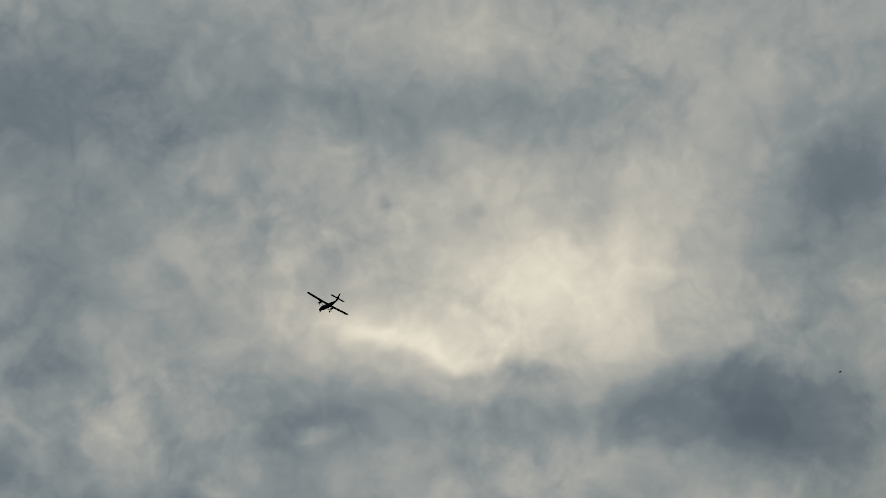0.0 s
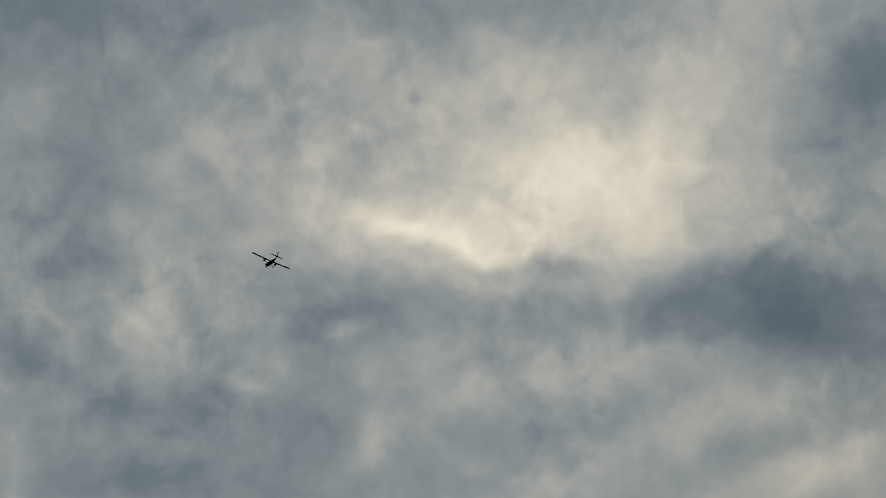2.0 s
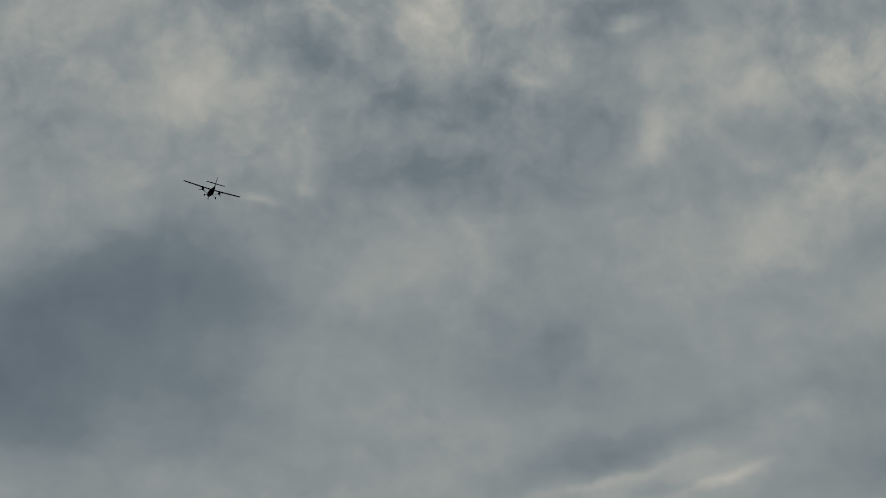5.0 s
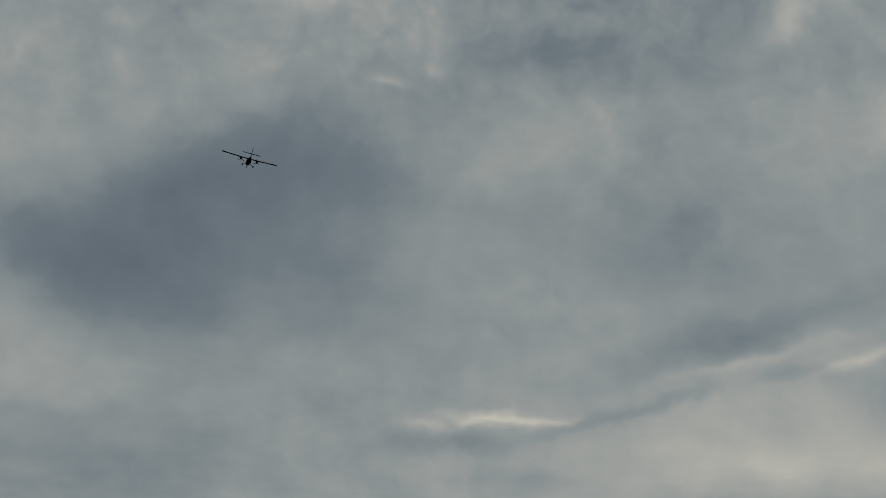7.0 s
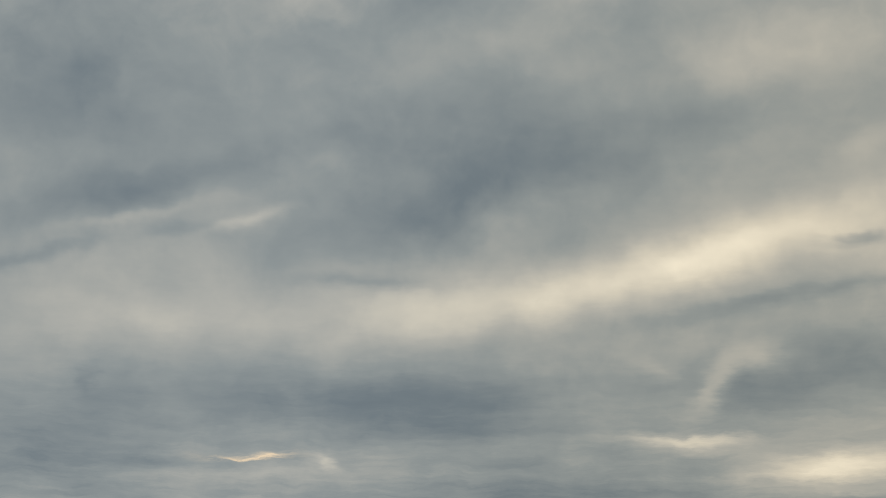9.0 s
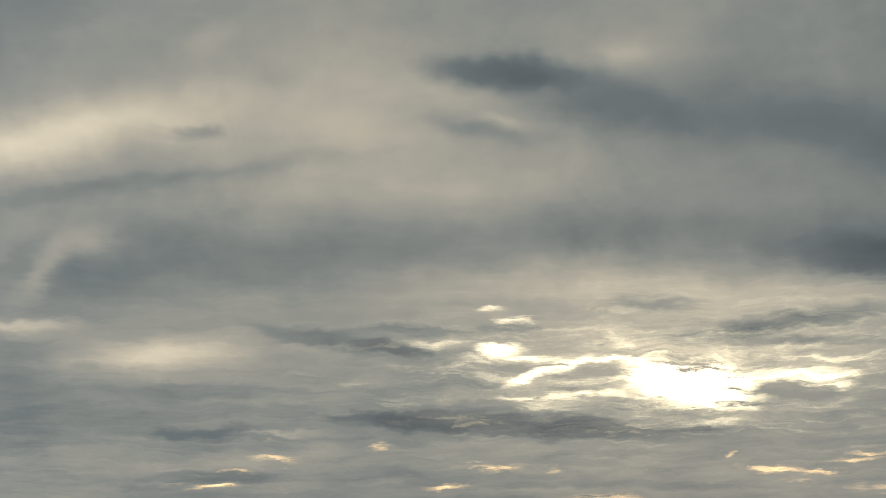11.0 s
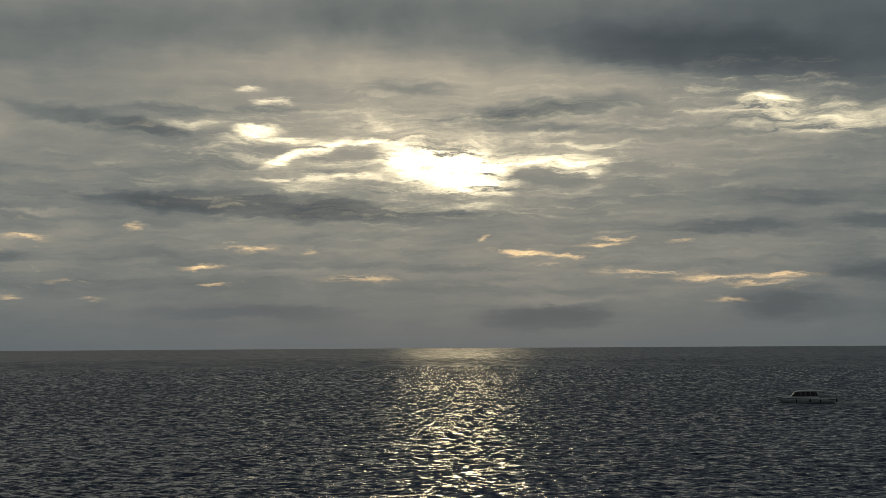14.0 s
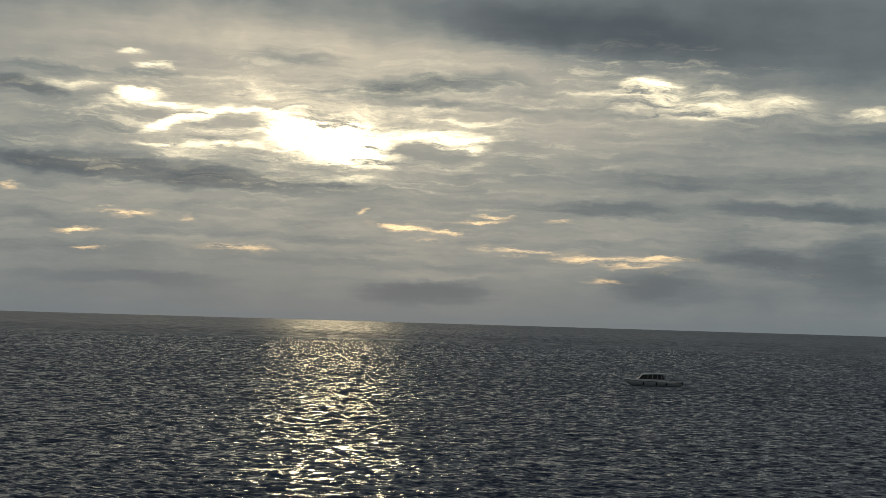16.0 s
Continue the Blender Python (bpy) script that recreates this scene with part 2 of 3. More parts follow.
veil(9.53, 9.23, 4.11, 0.41, -1, 0.12)
veil(-3.92, 6.33, 4.86, 0.75, -1, 0.12)
bank(-11.00, 9.74, 10.09, 1.53, -4, -0.34)
bank(-4.78, 9.74, 4.86, 0.84, -5, -0.18)
bank(1.30, 7.82, 3.27, 0.37, 5, -0.5)
bank(5.25, 8.75, 1.35, 0.32, -1, -0.24)
bank(13.97, 7.21, 1.40, 0.17, -9, -0.29)
bank(13.26, 7.79, 1.87, 0.15, -1, -0.22)
bank(10.29, 4.70, 5.79, 0.41, -3, -0.5)
bank(13.24, 4.84, 2.24, 0.26, -4, -0.14)
bank(-0.83, 7.20, 2.24, 0.15, -2, -0.22)
bank(11.64, 6.04, 1.68, 0.17, -1, -0.18)
bank(10.04, 7.94, 1.31, 0.15, 2, -0.22)
bank(-4.94, 3.88, 2.80, 0.26, 0, -0.26)
bank(-10.18, 4.78, 4.67, 0.34, -1, -0.2)
bank(-12.41, 3.88, 4.11, 0.28, -1, -0.26)
veil(-12.72, 6.44, 2.99, 0.26, 0, -0.2)
veil(-13.28, 5.52, 2.99, 0.26, 0, 0.1)
bank(-10.60, 2.27, 2.15, 0.30, -1, -0.22)
veil(-14.07, 2.19, 1.12, 1.12, 32, -0.25)
bank(0.32, 0.93, 2.15, 0.36, 2, -0.24)
veil(0.34, 1.41, 1.87, 0.09, 5, 0.2)
bank(-6.99, 1.23, 0.97, 0.41, 10, -0.22)
veil(-12.28, 1.22, 4.11, 0.41, 2, -0.12)
bank(10.90, 1.11, 3.74, 0.22, 0, -0.16)
bank(3.21, 1.84, 4.11, 0.17, -1, -0.12)
bank(6.09, 2.60, 3.36, 0.15, -1, -0.12)
# glints low over the sea
glint(-2.75, 2.36, 0.9, 0.06, -2, 1.2)
glint(-5.4, 2.15, 1.2, 0.07, 1, 1.08)
glint(-7.19, 2.28, 0.76, 0.08, -1, 0.94)
glint(-1.09, 3.29, 0.86, 0.06, 2, 0.81)
glint(1.37, 3.03, 0.95, 0.08, -5, 0.81)
glint(7.01, 2.24, 0.76, 0.10, -0, 0.94)
glint(12.43, 2.62, 0.53, 0.06, -0, 0.94)
glint(10.63, 3.19, 0.48, 0.08, -0, 0.94)
glint(20.18, 2.68, 0.48, 0.06, 0, 0.94)
glint(18.20, 3.66, 0.57, 0.08, 0, 0.68)
glint(-5.53, 1.40, 0.48, 0.06, -1, 0.81)
glint(-8.26, 1.78, 0.76, 0.06, -1, 0.81)
glint(18.55, 1.65, 0.38, 0.04, -0, 0.54)
glint(11.86, 2.05, 0.38, 0.04, -0, 0.54)
veil(19.47, 3.50, 1.91, 0.27, 0, 0.2)
veil(18.20, 4.48, 1.15, 0.08, 1, 0.3)
bank(0.64, 0.99, 2.20, 0.50, 3, -0.3)
bank(-7.17, 1.29, 1.97, 0.57, -1, -0.33)
veil(10.35, 1.15, 2.10, 0.34, -5, -0.17)
veil(15.05, 2.02, 4.77, 0.27, -0, -0.17)
bank(20.29, 4.42, 2.20, 0.23, 1, -0.24)
bank(20.18, 3.03, 2.20, 0.23, 0, -0.24)
veil(-11.52, 2.14, 2.67, 0.48, -4, -0.28)
veil(-13.89, 2.19, 1.15, 1.15, 32, -0.15)
veil(-12.04, 4.02, 2.86, 0.27, -2, -0.2)
veil(-12.38, 5.14, 2.86, 0.27, 1, -0.18)
veil(-11.54, 1.58, 4.77, 1.91, 1, -0.1)
veil(1.01, 1.47, 1.34, 0.11, 3, 0.18)
veil(35.11, 4.86, 3.82, 0.57, 1, -0.17)
veil(35.28, 9.12, 4.77, 1.15, 2, -0.11)
veil(16.02, 13.88, 5.73, 1.53, 3, 0.25)
veil(10.37, 12.31, 2.86, 1.15, -3, 0.12)
veil(33.70, 17.60, 6.68, 1.53, 18, -0.14)
veil(-2.25, 13.89, 7.64, 1.15, -13, -0.25)
veil(15.16, 12.32, 8.02, 1.15, 2, 0.12)
veil(3.73, 10.25, 5.73, 0.76, -1, 0.15)
veil(6.63, 7.04, 5.73, 1.15, -0, 0.1)
veil(10.46, 9.18, 6.68, 1.15, 3, 0.12)
glint(-1.94, 3.49, 0.57, 0.04, -1, 0.8)
glint(-3.62, 3.33, 0.48, 0.04, -1, 0.6)
glint(-4.44, 2.04, 0.6, 0.05, -1, 1)
glint(-6.27, 2.01, 0.76, 0.06, 2, 0.9)
glint(19.47, 3.22, 0.38, 0.06, 0, 0.6)
glint(16.63, 2.17, 0.48, 0.04, 0, 0.5)
glint(16.07, 1.55, 0.38, 0.04, -0, 0.5)
glint(-0.14, 2.96, 0.76, 0.06, -1, 0.8)
glint(0.81, 2.70, 0.38, 0.04, -1, 0.6)
glint(11.48, 3.25, 0.76, 0.04, -0, 0.6)
glint(8.53, 3.14, 0.23, 0.08, -0, 0.4)
glint(3.08, 3.57, 0.15, 0.06, -1, 0.7)
glint(14.68, 3.98, 0.15, 0.11, 0, 0.5)
veil(22.82, 21.34, 5.73, 1.53, 17, 0.12)
# where filaments of cloud are rimmed with light
patch(halo, SUN_AZ + 1.5, SUN_EL + 0.2, 9.0, 2.0, 0, 1.0)
patch(halo, -7.0, 8.2, 3.5, 0.8, 0, 0.9)
patch(ember, 2.0, 2.6, 15.0, 1.0, 0, 1.0)
patch(ember, 16.0, 3.2, 6.0, 1.2, 0, 0.8)
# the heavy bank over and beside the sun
# centred out of view: added to darken what the sea reflects
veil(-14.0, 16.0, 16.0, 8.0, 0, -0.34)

# grain of the deck: broad billows, fibres, fine tufts, and level streaks low over the sea
billow = wmath("SUBTRACT", wnoise(stretched, 4.6, 4.0, 0.5).outputs[0], 0.5)
fibre = wmath("SUBTRACT", wnoise(deck, 7.0, 5.0, 0.5).outputs[0], 0.5)
tuft = wmath("SUBTRACT", wnoise(bent, 20.0, 6.0, 0.58).outputs[0], 0.5)
streak = wmath("SUBTRACT", wnoise(wvec("MULTIPLY", bent, (1.0, 1.0, 10.0)), 15.0, 7.0, 0.62).outputs[0], 0.5)
low = wmath("SUBTRACT", 1.0, wmath("MINIMUM", wmath("MULTIPLY", height, 5.0), 1.0))
tone = wmath("MULTIPLY_ADD", billow, 0.40, wmath("MULTIPLY_ADD", fibre, 0.16, wmath("MULTIPLY_ADD", tuft, 0.26, 0.565)))
lofty = wnode("ShaderNodeMapRange")
lofty.interpolation_type = "SMOOTHSTEP"
put(lofty.inputs[0], height)
lofty.inputs[1].default_value, lofty.inputs[2].default_value = 0.3, 0.5
high = lofty.outputs[0]
# rounded puffs with darker creases between them, in the high deck
puff = wmath("SUBTRACT", wmath("ABSOLUTE", wmath("SUBTRACT", wnoise(bent, 13.0, 4.0, 0.5).outputs[0], 0.5)), 0.09)
curd = wmath("SUBTRACT", wmath("ABSOLUTE", wmath("SUBTRACT", wnoise(bent, 38.0, 4.0, 0.5).outputs[0], 0.5)), 0.09)
tone = wmath("MULTIPLY_ADD", wmath("MULTIPLY", wmath("MULTIPLY_ADD", curd, 0.6, puff), high), 0.7, tone)
# here and there the deck frays into fine wisps
frayed = wnode("ShaderNodeMapRange")
frayed.interpolation_type = "SMOOTHSTEP"
put(frayed.inputs[0], wnoise(way, 9.0, 2.0, 0.5).outputs[0])
frayed.inputs[1].default_value, frayed.inputs[2].default_value = 0.42, 0.68
fray = wmath("SUBTRACT", wnoise(wvec("MULTIPLY_ADD", curl, (0.02, 0.02, 0.02), way), 40.0, 6.0, 0.58).outputs[0], 0.5)
tone = wmath("MULTIPLY_ADD", wmath("MULTIPLY", fray, wmath("MULTIPLY_ADD", frayed.outputs[0], 0.5, 0.1)), wmath("MULTIPLY_ADD", high, 0.75, 0.25), tone)
clearing = wnode("ShaderNodeMapRange")
clearing.interpolation_type = "SMOOTHSTEP"
put(clearing.inputs[0], height)
clearing.inputs[1].default_value, clearing.inputs[2].default_value = 0.008, 0.05
tone = wmath("MULTIPLY_ADD", wmath("MULTIPLY", streak, wmath("MULTIPLY", low, clearing.outputs[0])), 1.0, tone)
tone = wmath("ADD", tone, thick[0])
ramp = wnode("ShaderNodeValToRGB")
put(ramp.inputs[0], wmath("DIVIDE", wmath("ADD", tone, 0.3), 1.7))
SHADES = ((0.0, (78, 90, 101)), (0.176, (92, 103, 112)), (0.325, (108, 119, 126)), (0.473, (138, 145, 146)), (0.621, (170, 170, 164)), (0.769, (202, 197, 183)), (0.885, (228, 221, 203)), (1.0, (252, 243, 220)))


def linear(rgb):
    return tuple(((v / 255 + 0.055) / 1.055) ** 2.4 if v > 10 else v / 255 / 12.92 for v in rgb)


for i, (at, rgb) in enumerate(SHADES):
    stop = ramp.color_ramp.elements[i] if i < 2 else ramp.color_ramp.elements.new(at)
    stop.position, stop.color = at, (*linear(rgb), 1)

# open gaps let the sun-lit air through
thread = wmath("SUBTRACT", wnoise(wvec("MULTIPLY", bent, (1.0, 1.0, 8.0)), 24.0, 7.0, 0.68).outputs[0], 0.5)
grit = wmath("MULTIPLY_ADD", streak, 2.6, wmath("MULTIPLY_ADD", thread, 8.0, 1.0))
opening = wmath("MAXIMUM", wmath("MULTIPLY", bright[0], wmath("MAXIMUM", grit, 0.0)), 0.0)
opening = wmath("MULTIPLY_ADD", halo[0], wmath("MAXIMUM", wmath("MULTIPLY_ADD", thread, 3.2, -0.12), 0.0), opening)
lit = wvec("SCALE", (1.0, 0.84, 0.52))
put(lit.node.inputs["Scale"], opening)
edge = wvec("SCALE", (0.95, 0.60, 0.24))
glow = wmath("MULTIPLY", wmath("MAXIMUM", warm[0], 0.0), wmath("MAXIMUM", wmath("MULTIPLY_ADD", thread, 10.0, 0.75), 0.0))
put(edge.node.inputs["Scale"], wmath("MULTIPLY_ADD", ember[0], wmath("MAXIMUM", wmath("MULTIPLY_ADD", thread, 4.5, -0.62), 0.0), glow))
# air near the sun is warmer
near = wnode("ShaderNodeMapRange")
near.interpolation_type = "SMOOTHSTEP"
put(near.inputs[0], wvec("DOT_PRODUCT", way, tuple(heading(SUN_AZ, SUN_EL))))
near.inputs[1].default_value, near.inputs[2].default_value = 0.78, 0.98
tint = wnode("ShaderNodeMix")
tint.data_type = "RGBA"
put(tint.inputs["Factor"], near.outputs[0])
tint.inputs["A"].default_value, tint.inputs["B"].default_value = (1.0, 1.0, 1.0, 1), (1.05, 1.0, 0.92, 1)
total = wvec("ADD", wvec("ADD", wvec("MULTIPLY", ramp.outputs[0], tint.outputs["Result"]), lit), edge)

# sea haze along the horizon
haze = wnode("ShaderNodeMix")
haze.data_type = "RGBA"
put(haze.inputs["Factor"], wmath("MULTIPLY", wmath("POWER", 2.718, wmath("MULTIPLY", height, -42.0)), 0.85))
put(haze.inputs["A"], total)
haze.inputs["B"].default_value = (*linear((106, 119, 126)), 1)
total = haze.outputs["Result"]

sky = wnode("ShaderNodeTexSky")
sky.sky_type, sky.sun_disc = "NISHITA", False
sky.sun_elevation, sky.sun_rotation = radians(SUN_EL), radians(-SUN_AZ)
clear = wnode("ShaderNodeBackground")
put(clear.inputs[0], sky.outputs[0])
clear.inputs[1].default_value = 0.06
cover = wnode("ShaderNodeBackground")
put(cover.inputs[0], total)
cover.inputs[1].default_value = 1.0
blend = wnode("ShaderNodeMixShader")
blend.inputs[0].default_value = 0.99
wt.links.new(clear.outputs[0], blend.inputs[1])
wt.links.new(cover.outputs[0], blend.inputs[2])
# the evening side of the sky, away from the sun, is dimmer
facing = wvec("DOT_PRODUCT", way, (-math.sin(radians(30)), math.cos(radians(30)), 0.0))
dusk = wnode("ShaderNodeMapRange")
dusk.interpolation_type = "SMOOTHSTEP"
put(dusk.inputs[0], facing)
dusk.inputs[1].default_value, dusk.inputs[2].default_value = -0.5, 0.62
dusk.inputs[3].default_value, dusk.inputs[4].default_value = 0.42, 1.0
put(cover.inputs[1], dusk.outputs[0])
wt.links.new(blend.outputs[0], wnode("ShaderNodeOutputWorld").inputs[0])

sun = new("sun", bpy.data.lights.new("sun", "SUN"))
sun.data.energy, sun.data.angle, sun.data.color = 0.05, radians(3.6), (1.0, 0.80, 0.46)
sun.matrix_basis = look(heading(SUN_AZ, SUN_EL) * 900, (0, 0, 0))


# ---- materials ----
def material(name, rgb, rough=0.5, metal=0.0, grain=0.0, grain_scale=8.0, bump=0.0, second=None, coat=0.0, gloss=0.5):
    """A paint, metal or rubber with stains at two scales."""
    m = bpy.data.materials.new(name)
    m.use_nodes = True
    t = m.node_tree
    b = t.nodes["Principled BSDF"]
    b.inputs["Roughness"].default_value, b.inputs["Metallic"].default_value = rough, metal
    b.inputs["Coat Weight"].default_value = coat
    b.inputs["Specular IOR Level"].default_value = gloss
    b.inputs["Base Color"].default_value = (*rgb, 1)
    co = t.nodes.new("ShaderNodeTexCoord").outputs["Object"]
    broad, fine = t.nodes.new("ShaderNodeTexNoise"), t.nodes.new("ShaderNodeTexNoise")
    for n, s in ((broad, grain_scale * 0.12), (fine, grain_scale)):
        t.links.new(co, n.inputs["Vector"])
        n.inputs["Scale"].default_value, n.inputs["Detail"].default_value = s, 5.0
    mean = t.nodes.new("ShaderNodeMath")
    mean.operation = "MULTIPLY"
    t.links.new(broad.outputs[0], mean.inputs[0])
    t.links.new(fine.outputs[0], mean.inputs[1])
    r = t.nodes.new("ShaderNodeMapRange")
    t.links.new(mean.outputs[0], r.inputs[0])
    r.inputs[1].default_value, r.inputs[2].default_value = 0.15, 0.4
    mix = t.nodes.new("ShaderNodeMix")
    mix.data_type = "RGBA"
    t.links.new(r.outputs[0], mix.inputs["Factor"])
    other = second or tuple(v * (1 - grain) for v in rgb)
    mix.inputs["A"].default_value, mix.inputs["B"].default_value = (*other, 1), (*rgb, 1)
    t.links.new(mix.outputs["Result"], b.inputs["Base Color"])
    if bump:
        n = t.nodes.new("ShaderNodeBump")
        n.inputs["Strength"].default_value, n.inputs["Distance"].default_value = bump, 0.02
        t.links.new(fine.outputs[0], n.inputs["Height"])
        t.links.new(n.outputs[0], b.inputs["Normal"])
    return m


# near-black: the backlit silhouette's darkness is put into the aircraft's colour
BACKLIT_DARK = material("backlit_aircraft_dark", (0.008, 0.009, 0.011), 0.85, 0, 0.35, 3, gloss=0.04)
BACKLIT_FLAP = material("backlit_flap_dark", (0.012, 0.012, 0.015), 0.85, 0, 0.4, 3, gloss=0.04)
STEEL = material("worn_steel", (0.25, 0.25, 0.26), 0.4, 0.9, 0.4, 20)
RUBBER = material("black_rubber", (0.02, 0.02, 0.021), 0.8, 0, 0.3, 30, 0.2)
TINTED = material("tinted_glass", (0.012, 0.015, 0.018), 0.06, 0, 0.2, 4)
GELCOAT = material("white_gelcoat", (0.74, 0.76, 0.76), 0.35, 0, 0.22, 5, coat=0.4)
CANVAS = material("pale_roof", (0.76, 0.77, 0.76), 0.5, 0, 0.2, 6, 0.2)
NAVY = material("navy_stripe", (0.03, 0.045, 0.08), 0.4, 0, 0.3, 5)
TEAK = material("teak_deck", (0.24, 0.16, 0.1), 0.6, 0, 0.4, 12, 0.2)
FEATHER = material("dark_feathers", (0.03, 0.028, 0.026), 0.85, 0, 0.4, 40, 0.3)
BEAK = material("horn_beak", (0.1, 0.08, 0.05), 0.5, 0, 0.3, 60)


def foam_material():
    m = bpy.data.materials.new("sea_foam")
    m.use_nodes = True
    t = m.node_tree
    b = t.nodes["Principled BSDF"]
    n = t.nodes.new("ShaderNodeTexNoise")
    n.inputs["Scale"].default_value, n.inputs["Detail"].default_value = 3.0, 6.0
    t.links.new(t.nodes.new("ShaderNodeTexCoord").outputs["Object"], n.inputs["Vector"])
    r = t.nodes.new("ShaderNodeValToRGB")
    r.color_ramp.elements[0].position, r.color_ramp.elements[0].color = 0.4, (0.02, 0.03, 0.035, 1)
    r.color_ramp.elements[1].position, r.color_ramp.elements[1].color = 0.62, (0.55, 0.57, 0.57, 1)
    t.links.new(n.outputs[0], r.inputs[0])
    t.links.new(r.outputs[0], b.inputs["Base Color"])
    b.inputs["Roughness"].default_value = 0.5
    return m


FOAM = foam_material()


def water_material():
    m = bpy.data.materials.new("evening_sea")
    m.use_nodes = True
    t = m.node_tree
    b = t.nodes["Principled BSDF"]
    b.inputs["IOR"].default_value = 1.333
    b.inputs["Roughness"].default_value = 0.15
    b.inputs["Specular Tint"].default_value = (0.42, 0.64, 0.95, 1)
    co = t.nodes.new("ShaderNodeTexCoord").outputs["Object"]
    tint = t.nodes.new("ShaderNodeTexNoise")
    tint.inputs["Scale"].default_value, tint.inputs["Detail"].default_value = 0.012, 4.0
    t.links.new(co, tint.inputs["Vector"])
    r = t.nodes.new("ShaderNodeValToRGB")
    r.color_ramp.elements[0].position, r.color_ramp.elements[0].color = 0.35, (0.003, 0.009, 0.030, 1)
    r.color_ramp.elements[1].position, r.color_ramp.elements[1].color = 0.68, (0.005, 0.014, 0.046, 1)
    t.links.new(tint.outputs[0], r.inputs[0])
    t.links.new(r.outputs[0], b.inputs["Base Color"])
    # facets: ripples of several lengths tilt the surface; far off the slopes that face the shore prevail
    def vec(op, a, b):
        n = t.nodes.new("ShaderNodeVectorMath")
        n.operation = op
        for socket, value in zip(n.inputs, (a, b)):
            if isinstance(value, bpy.types.NodeSocket):
                t.links.new(value, socket)
            else:
                socket.default_value = value
        return n.outputs[0]

    normal = t.nodes.new("ShaderNodeNewGeometry").outputs["Normal"]
    span = t.nodes.new("ShaderNodeVectorMath")
    span.operation = "LENGTH"
    t.links.new(co, span.inputs[0])

    def offing(near, beyond, a, z):
        n = t.nodes.new("ShaderNodeMapRange")
        t.links.new(span.outputs["Value"], n.inputs[0])
        n.inputs[1].default_value, n.inputs[2].default_value = near, beyond
        n.inputs[3].default_value, n.inputs[4].default_value = a, z
        return n.outputs[0]

    t.links.new(offing(150.0, 1100.0, 0.10, 0.32), b.inputs["Roughness"])
    ripple = offing(140.0, 600.0, 1.0, 0.12)
    for scale, detail, slope in ((0.02, 2.0, 0.06), (0.12, 2.0, 0.06), (0.9, 3.0, 0.75), (3.0, 2.0, 0.6)):
        n = t.nodes.new("ShaderNodeTexNoise")
        n.inputs["Scale"].default_value, n.inputs["Detail"].default_value = scale, detail
        t.links.new(vec("MULTIPLY", co, (0.75, 1.0, 1.0)), n.inputs["Vector"])
        tip = vec("MULTIPLY", vec("SUBTRACT", n.outputs["Color"], (0.5, 0.5, 0.5)), (slope, slope * 1.3, 0.0))
        normal = vec("ADD", normal, vec("MULTIPLY", tip, ripple) if scale > 0.5 else tip)
    # gusts draw long rows over the water
    for across, along, slope, rise, full, fall, gone in (
            (1.4, 2.2, 1.9, 50, 80, 115, 190), (1.1, 1.3, 2.0, 100, 150, 210, 340), (0.9, 0.6, 2.1, 190, 270, 400, 640),
            (0.7, 0.2, 1.7, 360, 520, 650, 1700), (0.3, 0.02, 0.8, 600, 1000, 4000, 6000)):
        gust = t.nodes.new("ShaderNodeTexNoise")
        gust.inputs["Scale"].default_value, gust.inputs["Detail"].default_value, gust.inputs["Roughness"].default_value = 1.0, 5.0, 0.66
        t.links.new(vec("MULTIPLY", co, (across, along, 1.0)), gust.inputs["Vector"])
        tip = vec("MULTIPLY", vec("SUBTRACT", gust.outputs["Color"], (0.5, 0.5, 0.5)), (slope * 0.7, slope * 1.2, 0.0))
        normal = vec("ADD", normal, vec("MULTIPLY", vec("MULTIPLY", tip, offing(rise, full, 0.0, 1.0)), offing(fall, gone, 1.0, 0.0)))
    toward = vec("MULTIPLY", vec("MULTIPLY", vec("NORMALIZE", co, (0, 0, 0)), (1.0, 1.0, 0.0)), offing(60.0, 300.0, -0.185, -0.31))
    toward = vec("MULTIPLY", toward, offing(350.0, 1500.0, 1.0, 0.30))
    normal = vec("NORMALIZE", vec("ADD", normal, toward), (0, 0, 0))
    t.links.new(normal, b.inputs["Normal"])
    return m


WATER = water_material()


